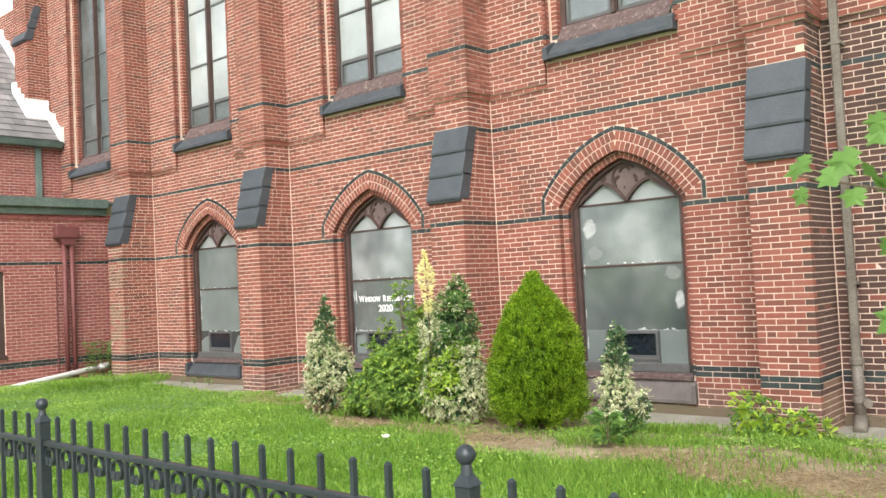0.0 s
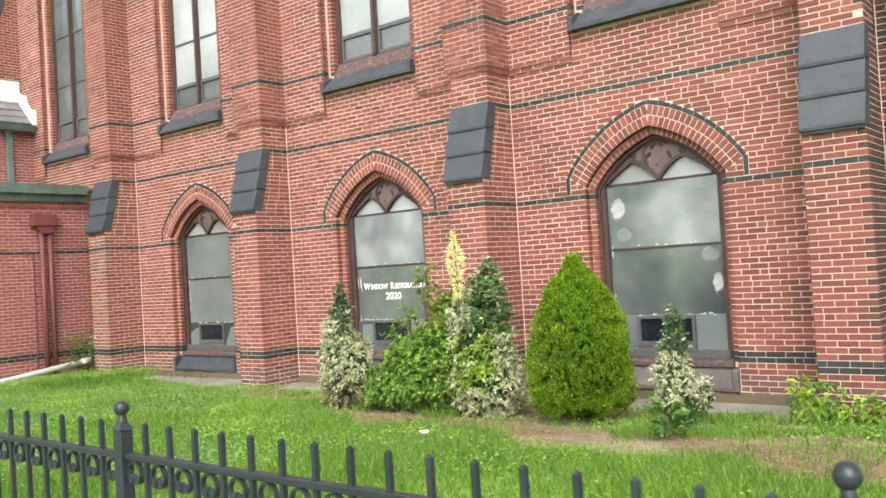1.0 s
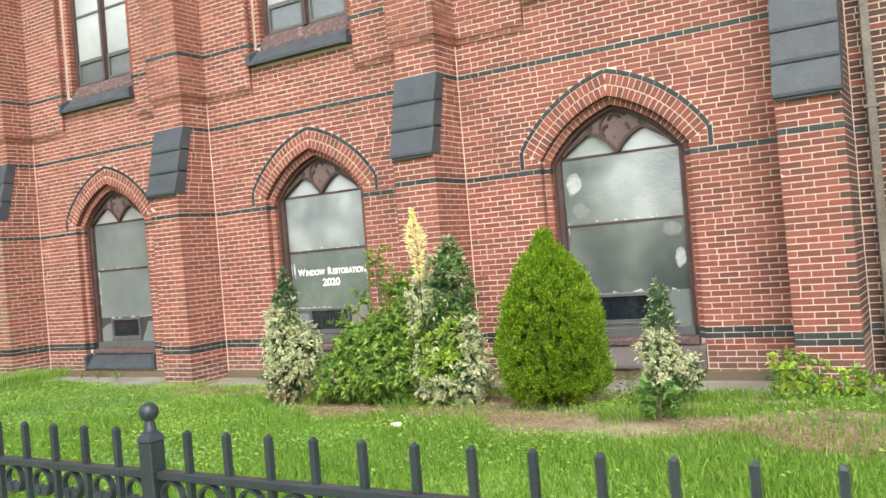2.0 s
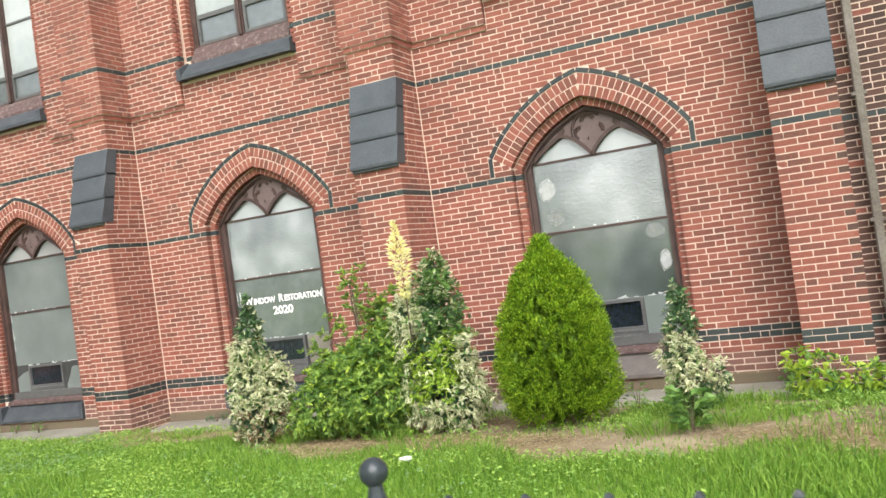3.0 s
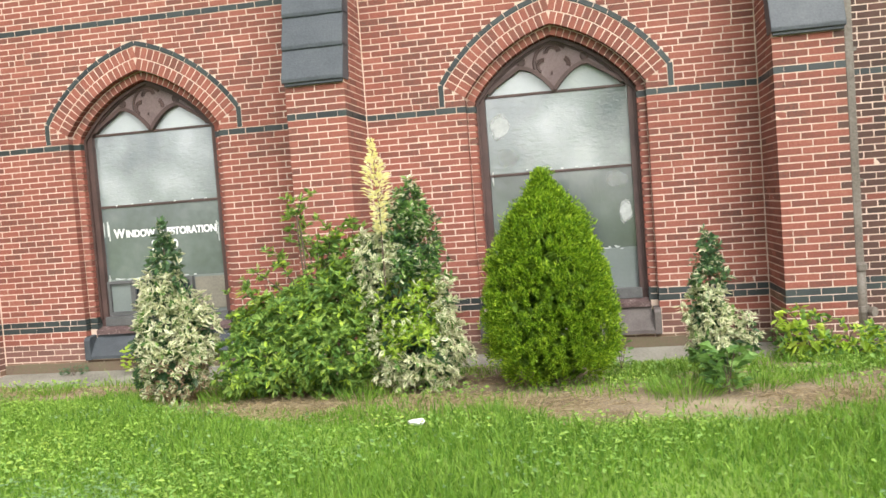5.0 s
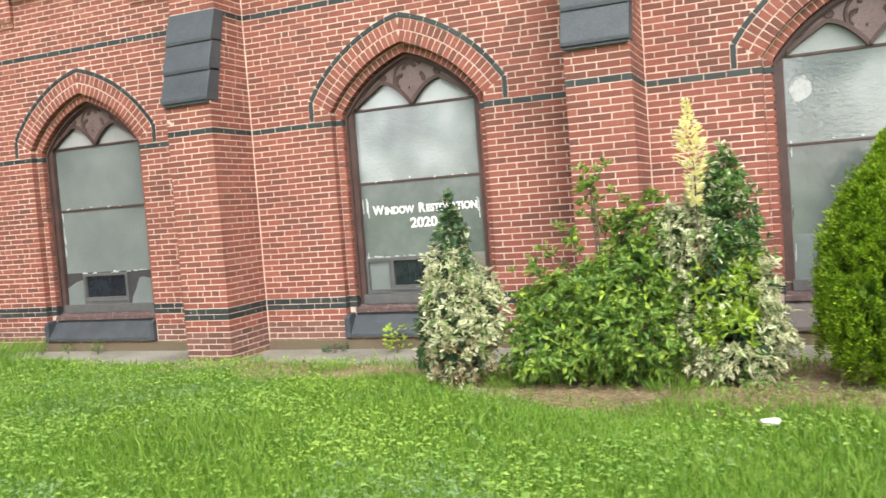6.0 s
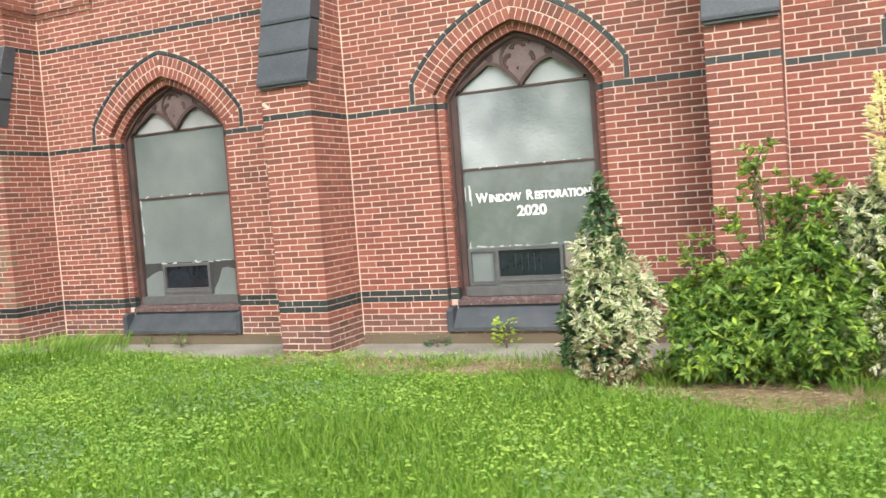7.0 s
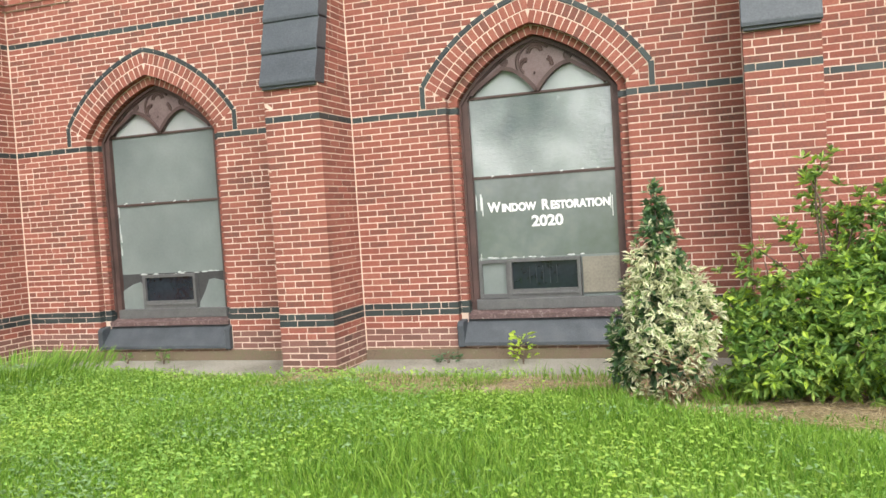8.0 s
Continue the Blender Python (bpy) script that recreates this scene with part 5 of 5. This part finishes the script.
text_part("2020", -9.205, 1.36, 0.160, w2, 1.08)
# beside the hopper of the lettered window: a tan board, and guard rods behind the dark glass
part("tan_board", boxes((BAYS[2] + 0.375, BAYS[2] + 0.772, WALL + 0.250, WALL + 0.2585, 0.62, 1.005), bevel=0.003), M_TAN, w2, "weathered tan board")
part("side_frame", plate([[(BAYS[2] - 0.772, 0.59), (BAYS[2] - 0.435, 0.59), (BAYS[2] - 0.435, 1.01), (BAYS[2] - 0.772, 1.01)], [(BAYS[2] - 0.735, 0.635), (BAYS[2] - 0.465, 0.635), (BAYS[2] - 0.465, 0.975), (BAYS[2] - 0.735, 0.975)]], WALL + 0.232, WALL + 0.2615), M_METAL, w2)
for k in range(5):
    part("guard_rod", tube(bmesh.new(), [(BAYS[2] - 0.2 + 0.075 * k, WALL + 0.2335, 0.74), (BAYS[2] - 0.2 + 0.075 * k, WALL + 0.2335, 0.93)], 0.006, 6), M_IRON, w2)
# smears of white paint and pale patches on the panes
bm = bmesh.new()
for a, b, lo, hi in ((-9.77, -9.752, 1.56, 1.74), (-9.752, -9.742, 1.50, 1.70), (-8.352, -8.343, 1.50, 1.66), (-8.335, -8.325, 1.42, 1.64)):
    box(bm, a, b, WALL + 0.2585, WALL + 0.2625, lo, hi)
part("paint_smear", bm, M_PATCH, w2)
for px, pz, rx, rz in ((-4.90, 2.45, 0.11, 0.14), (-4.83, 2.10, 0.12, 0.10), (-3.58, 1.42, 0.07, 0.15), (-3.66, 1.78, 0.12, 0.11)):
    bm = bmesh.new()
    ring = [(px + rx * (1 + 0.12 * math.sin(3 * t + px) + 0.06 * math.sin(7 * t)) * math.cos(t), pz + rz * (1 + 0.2 * math.sin(2 * t + pz * 5)) * math.sin(t)) for t in np.linspace(0, 2 * math.pi, 49)[:-1]]
    prism(bm, ring, "y", WALL + 0.2595, WALL + 0.2635)
    part("pale_patch", bm, M_FAINT if rx == 0.12 else M_SMUDGE, w3, "whitish patch on the pane")
# cement skirting at the foot of the wall, uneven along its top edge
for a, b in zip((-17.2,) + tuple(c + PIER_HALF for c in PIERS[1:]), tuple(c - PIER_HALF for c in PIERS[1:]) + (4.0,)):
    bm = bmesh.new()
    xs = np.arange(a, b, 0.12)
    line = [(x, 0.075 + 0.02 * noise.noise((x * 2.0, 0, 5)) + 0.008 * noise.noise((x * 9.0, 0, 5))) for x in xs] + [(b, 0.07)]
    prism(bm, line + [(b, -0.12), (a, -0.12)], "y", WALL - 0.022, WALL - 0.002)
    tagged(part("skirting", bm, M_CEMENT), "mossy cement skirting at the foot of the wall", "skirting", kind="structure")
build_fence()
build_downpipe()

build_conifer(-4.33, 7.70, 1.82, 1.13)


V_MATS = [M_CREAMLEAF, M_DEEP, M_LEAF, M_LIME, M_DEAD, M_YELLOW]


def choose_first(p):
    r = rng.random(len(p))
    back = (p[:, 0] < -0.27) | ((p[:, 0] > 0.1) & (p[:, 2] > 0.98)) | (p[:, 2] > 1.16)
    i = np.where(back, np.where(r < 0.85, 1, 0), np.where(r < 0.9, 0, 2))
    dead = (p[:, 2] < 0.38) & (np.abs(p[:, 0] - 0.05) < 0.25) & (r < 0.5)
    return np.where(dead, 4, i)


def choose_second(p):
    r = rng.random(len(p))
    i = np.where(r < 0.88, 0, 2)
    green = (p[:, 2] > 0.95) & (p[:, 0] > -0.02)
    i = np.where(green & (r < 0.7), np.where(r < 0.3, 1, 2), i)
    i = np.where((p[:, 2] > 1.3) & (p[:, 0] > -0.1), np.where(r < 0.25, 1, np.where(r < 0.72, 2, 0)), i)
    lime = (np.abs(p[:, 2] - 0.68) < 0.32) & (np.abs(p[:, 0] - 0.04) < 0.22)
    return np.where(lime & (r < 0.75), 3, i)


def choose_third(p):
    r = rng.random(len(p))
    i = np.where(r < 0.85, 0, 2)
    i = np.where((p[:, 2] > 0.8), np.where(r < 0.75, 1, 0), i)
    return np.where(p[:, 2] < 0.3, 2, i)


gz = ground_z
shrub("variegated_shrub", (-7.63, 7.30, gz(-7.63, 7.30)), [(0.02, 0, 0.34, 0.30, 0.30, 0.34), (-0.02, 0, 0.66, 0.29, 0.28, 0.34), (0.17, 0.08, 0.62, 0.22, 0.24, 0.36), (-0.28, 0.15, 0.38, 0.17, 0.18, 0.32), (-0.03, 0.02, 0.98, 0.21, 0.2, 0.26), (-0.02, 0.06, 1.24, 0.13, 0.13, 0.24), (-0.03, 0.08, 1.46, 0.07, 0.07, 0.18)], 7500, 0.066, V_MATS, choose_first,
      "cream and green variegated shrub with withered lower leaves", "shrub", "variegated shrubs", two_tone=2)
shrub("variegated_shrub", (-5.54, 7.58, gz(-5.54, 7.58)), [(-0.02, 0, 0.45, 0.42, 0.40, 0.44), (0.12, -0.02, 0.35, 0.42, 0.4, 0.35), (-0.02, 0, 0.85, 0.38, 0.36, 0.42), (-0.2, 0, 1.15, 0.26, 0.26, 0.30), (0.08, 0.05, 1.22, 0.28, 0.26, 0.34), (0.06, 0.1, 1.55, 0.15, 0.15, 0.26), (0.07, 0.1, 1.74, 0.06, 0.07, 0.16), (0.2, 0.02, 0.75, 0.24, 0.25, 0.3), (-0.06, 0.02, 1.38, 0.19, 0.18, 0.26)], 12000, 0.066, V_MATS, choose_second,
      "tall variegated shrub with cream, lime and green leaves", "shrub", "variegated shrubs", two_tone=2)
shrub("variegated_shrub", (-3.03, 7.30, gz(-3.03, 7.30)), [(0, 0, 0.33, 0.22, 0.2, 0.28), (-0.05, 0, 0.58, 0.19, 0.18, 0.24), (-0.03, 0, 0.82, 0.14, 0.14, 0.22), (-0.02, 0.02, 1.06, 0.08, 0.08, 0.18), (0.25, 0.02, 0.40, 0.08, 0.1, 0.22)], 3600, 0.056, V_MATS, choose_third,
      "small slender variegated shrub among weeds", "shrub", "variegated shrubs", two_tone=2)
# the yellow shoot that stands out of the tall shrub
p = thing("yellow_shoot", (-5.66, 7.32, 1.37), "upright pale yellow leafy shoot", "shoot")
t = rng.random(460)
a = rng.uniform(0, 2 * math.pi, 460)
r = 0.082 * np.interp(t, [0, 0.2, 0.45, 0.7, 0.8, 1], [0.3, 0.5, 1.0, 0.85, 0.28, 0.12]) * (0.3 + 0.7 * rng.random(460))
leaf_cloud("foliage", np.stack([r * np.cos(a) - 0.03 * t, r * np.sin(a), 0.05 + t * 0.8], 1), np.stack([np.cos(a), np.sin(a), 0.7 + 0 * a], 1), rng.uniform(0.06, 0.105, 460) * np.interp(t, [0, 0.3, 0.5, 0.68, 0.8, 1], [0.6, 0.7, 1, 1, 0.55, 0.4]), rng.uniform(0.022, 0.036, 460), [M_YELLOW], np.zeros(460, int), p)
stems(p, [[(0, 0, -0.4), (0, 0, 0.3), (-0.03, 0, 0.85)]], 0.008)


def build_green_shrub(x, y):
    """Rosettes of long leaves at the ends of twigs: dense below, open above."""
    p = thing("green_shrub", (x, y, ground_z(x, y)), "loose broad-leaved green shrub with open upper twigs", "shrub")
    low = [(-0.40, -0.3, 0.33, 0.42, 0.42, 0.33), (0.25, -0.3, 0.40, 0.5, 0.42, 0.40), (0.28, -0.12, 0.80, 0.46, 0.38, 0.34), (-0.12, -0.15, 0.70, 0.42, 0.32, 0.28), (0.34, 0.05, 1.16, 0.32, 0.24, 0.25), (-0.62, 0.05, 0.6, 0.16, 0.2, 0.2)]
    pos, out, _ = lobes_points(low, 1350, 0.34)
    pos, out = pos[pos[:, 2] > 0.05], out[pos[:, 2] > 0.05]
    # open twigs above: foot, tip
    twigs = [((-0.15, 0, 0.8), (-0.52, 0.0, 1.12)), ((-0.1, 0, 0.9), (-0.30, -0.05, 1.30)), ((0.0, 0, 0.9), (-0.10, 0.05, 1.50)), ((-0.08, 0, 1.4), (0.0, 0.0, 1.80)), ((0.1, 0, 1.0), (0.24, -0.04, 1.52)), ((0.3, 0.05, 1.1), (0.46, 0.05, 1.54)),
             ((-0.3, 0, 0.7), (-0.62, -0.05, 0.92)), ((0.05, 0, 1.0), (0.06, 0.1, 1.36)), ((0.4, 0, 1.0), (0.62, 0, 1.2)), ((-0.05, 0, 1.45), (-0.2, 0.05, 1.66)), ((-0.5, 0, 0.5), (-0.72, 0.05, 0.78))]
    extra, way = [], []
    for foot, tip in twigs:
        foot, tip = np.array(foot), np.array(tip)
        for k in range(9):
            extra.append(tip + rng.normal(0, (0.075, 0.06, 0.055)) - (tip - foot) * 0.35 * rng.random())
            way.append((tip - foot) / np.linalg.norm(tip - foot) + rng.normal(0, 0.5, 3))
        part("twig", tube(bmesh.new(), [foot * np.array([0.4, 0.4, 0.5]), foot, (foot + tip) / 2 + rng.normal(0, 0.03, 3), tip], 0.011, 6, 0.35), M_BARK, p)
    pos, out = np.vstack([pos, extra]), np.vstack([out, way])
    axis = out + np.array([[0, 0, 0.6]]) + rng.normal(0, 0.25, out.shape)
    axis /= np.linalg.norm(axis, axis=1, keepdims=True)
    each = 10
    pos, axis = np.repeat(pos, each, 0), np.repeat(axis, each, 0)
    n = len(pos)
    across = np.cross(axis, unit(n))
    across /= np.linalg.norm(across, axis=1, keepdims=True)
    lift = rng.uniform(0.05, 0.9, (n, 1))
    sz = rng.uniform(0.05, 0.095, n)
    shade = rng.random(n)
    index = np.where(shade < 0.8, 0, np.where(shade < 0.88, 1, 2))
    leaf_cloud("foliage", pos - axis * rng.uniform(0, 0.03, (n, 1)), across + axis * lift, sz, sz * rng.uniform(0.34, 0.48, n), [M_ROSETTE, M_LEAF, M_LIME], index, p, droop=0.08)
    # inner leaves darker than the rosettes: the gaps' shade given as leaf colour
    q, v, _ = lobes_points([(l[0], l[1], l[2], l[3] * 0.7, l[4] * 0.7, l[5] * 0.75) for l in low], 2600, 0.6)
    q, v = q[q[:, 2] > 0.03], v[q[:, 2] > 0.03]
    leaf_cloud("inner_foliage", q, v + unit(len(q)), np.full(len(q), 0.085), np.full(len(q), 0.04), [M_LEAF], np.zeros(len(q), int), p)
    stems(p, [[(0.02 * k, 0, -0.04), (0.16 * k, 0.02, 0.45), (0.24 * k + 0.03, 0.03, 1.0)] for k in (-2, -1, 0, 1, 2)], 0.014)


build_green_shrub(-6.46, 7.74)
shrub("low_shrub", (-1.84, 8.48, gz(-1.84, 8.48)), [(-0.25, 0, 0.2, 0.26, 0.2, 0.2), (0.12, 0, 0.17, 0.26, 0.2, 0.16), (0.36, 0.02, 0.12, 0.16, 0.15, 0.12), (-0.4, 0, 0.38, 0.13, 0.12, 0.12)], 640, 0.085, [M_LEAF, M_LIME], lambda p: (rng.random(len(p)) < 0.45).astype(int),
      "low light green leafy plant at the foot of a buttress", "shrub")
weed(-9.26, 9.45, 0.34, 60, M_LIME, "small bright green nettle on the concrete apron", size=0.085)
weed(-13.75, 9.5, 0.2, 60, M_LEAF, "small weed tuft below a window sill", size=0.05)
weed(-14.3, 9.52, 0.14, 40, M_LEAF, "small weed tuft below a window sill", size=0.045)
weed(-14.75, 9.5, 0.16, 40, M_LEAF, "small weed tuft below a window sill", size=0.04)
weed(-10.1, 9.5, 0.1, 70, M_DEEP, "low creeping weed on the apron", size=0.05, spread=2.2)
weed(-3.0, 6.95, 0.36, 60, M_LEAF, "broad-leaved weed in front of a shrub", size=0.13)
weed(-2.3, 8.6, 0.3, 60, M_LEAF, "upright green weed beside the wall", size=0.07)
weed(-3.75, 8.3, 0.3, 50, M_LEAF, "upright green weed beside the wall", size=0.06)
weed(-16.86, 8.85, 1.0, 520, M_LEAF, "bushy green weed in the corner of the walls", size=0.09, spread=0.5)
weed(-14.4, 7.75, 0.3, 1600, M_GRASS, "mound of feathery tall grass on the lawn", size=0.17, spread=3.2)
weed(-10.6, 8.45, 0.2, 220, M_GRASS, "tuft of long grass at the edge of the apron", size=0.09, spread=1.2)
weed(-9.3, 8.0, 0.18, 200, M_GRASS, "tuft of long grass at the edge of the apron", size=0.09, spread=1.0)
weed(-3.3, 7.0, 0.26, 300, M_GRASS, "tuft of long grass in front of a shrub", size=0.13, spread=0.9)
weed(-2.75, 7.15, 0.2, 240, M_GRASS, "tuft of long grass in front of a shrub", size=0.11, spread=1.1)
weed(-5.9, 7.15, 0.16, 140, M_GRASS, "tuft of grass under the shrubs", size=0.13, spread=1.0)
weed(-7.2, 7.3, 0.16, 140, M_GRASS, "tuft of grass under the shrubs", size=0.13, spread=1.0)
l = thing("litter", (-5.17, 5.99, gz(-5.17, 5.99) + 0.07), "crumpled scrap of white paper on the grass", "litter")
bm = bmesh.new()
bmesh.ops.create_icosphere(bm, subdivisions=2, radius=0.055)
for v in bm.verts:
    v.co = Vector((v.co.x * 1.2, v.co.y * 0.7, v.co.z * 0.4)) * (1 + 0.35 * noise.noise(v.co * 30))
part("paper", bm, M_WHITE, l)


def build_sapling():
    z = gz(1.78, 1.74)
    p = thing("sapling", (1.78, 1.74, z), "young maple sapling with lobed light green leaves", "sapling")
    part("trunk", tube(bmesh.new(), [(0, 0, -0.05), (-0.04, 0.02, 0.9), (-0.1, -0.02, 1.7), (-0.08, 0, 2.3)], 0.018, 8, 0.4), M_BARK, p)
    for line in ([(-0.1, -0.02, 1.6), (-0.45, -0.18, 1.82), (-0.9, -0.43, 1.95)], [(-0.08, -0.02, 1.3), (-0.4, -0.18, 1.5), (-0.76, -0.33, 1.6)], [(-0.08, 0, 2.0), (-0.35, -0.2, 2.2), (-0.6, -0.3, 2.25)]):
        part("branch", tube(bmesh.new(), line, 0.007, 6, 0.4), M_BARK, p)
    bm = bmesh.new()
    tips = [(0, 0.0), (0.3, 0.05), (0.22, 0.22), (0.55, 0.3), (0.42, 0.5), (0.62, 0.72), (0.3, 0.72), (0, 1.05)]
    outline = tips + [(-a, b) for a, b in tips[-2:0:-1]]
    mid = bm.verts.new((0, 0.45, -0.06))
    vs = [bm.verts.new((a, b, 0.05 * math.sin(7 * a + 4 * b))) for a, b in outline]
    for k in range(len(vs)):
        bm.faces.new((vs[k], vs[(k + 1) % len(vs)], mid))
    data = None
    for k in range(21):
        line = ((-0.62, -0.28, 1.97), (-0.85, -0.43, 1.96)) if k < 14 else ((-0.62, -0.25, 1.57), (-0.66, -0.27, 1.6)) if k < 17 else ((-0.2, -0.1, 2.1), (-0.6, -0.3, 2.25))
        t = rng.random()
        at = Vector(line[0]).lerp(Vector(line[1]), t) + Vector(rng.normal(0, 0.05, 3))
        if data is None:
            ob = part("leaf", bm, M_LEAF, p)
            data = ob.data
        else:
            ob = new("leaf", data)
            ob.parent = p
        size = rng.uniform(0.05, 0.085)
        ob.matrix_basis = pose(*at, rng.uniform(-130, -55), rng.uniform(-35, 35), rng.uniform(-60, 60)) @ Matrix.Diagonal((size, size, size, 1))


def build_offscreen_tree(x, y, height, seed):
    p = thing("offscreen_tree", (x, y, ground_z(x, y)), "leafy tree out of view, for pane reflections and shade", "tree", "street trees")
    part("trunk", tube(bmesh.new(), [(0, 0, -0.1), (0.05, 0, height * 0.3), (0.0, 0.05, height * 0.75)], 0.2, 10, 0.35), M_BARK, p)
    lobes = []
    for k in range(9):
        a = k * 2.4 + seed
        r = height * 0.2 * (0.4 + 0.6 * rng.random())
        c = (r * math.cos(a), r * math.sin(a), height * (0.5 + 0.42 * k / 9))
        part("limb", tube(bmesh.new(), [(0, 0, height * 0.32 + 0.3 * k), (c[0] * 0.5, c[1] * 0.5, c[2] * 0.85), c], 0.06, 6, 0.3), M_BARK, p)
        lobes.append((*c, height * 0.15, height * 0.15, height * 0.11))
    pos, u, _ = lobes_points(lobes, 8000, 0.8)
    sz = rng.uniform(0.14, 0.28, len(pos))
    leaf_cloud("crown", pos, u + rng.normal(0, 0.7, u.shape), sz, sz * 0.6, [M_LEAF], np.zeros(len(pos), int), p)


# all out of view: two mirrored in panes, the third added for right-hand shade
for x, y, h in ((-13.5, -8.0, 8.5), (-3.0, -9.0, 9.5), (5.6, 2.6, 9.0)):
    build_offscreen_tree(x, y, h, x)
build_sapling()
build_grass()

# ---- brickwork of the walls ----
build_wall()
for c in BAYS[1:]:
    build_arch(c)
LABEL = "stepped red brick buttress with a dark sloping cap"
for c in PIERS:
    near = c != PIERS[0]
    b = build_buttress(c, (lambda p: 0.3 < p[2] < 2.98 and (p[1] < PIER_FRONT + 0.001 or p[0] > c)) if near else None, LABEL)
    if c == PIERS[0]:
        build_cap(b, c, 8.6, 9.5, SHAFT_FRONT - 0.06, SHAFT_FRONT + 0.2, 0.36)
build_annex()
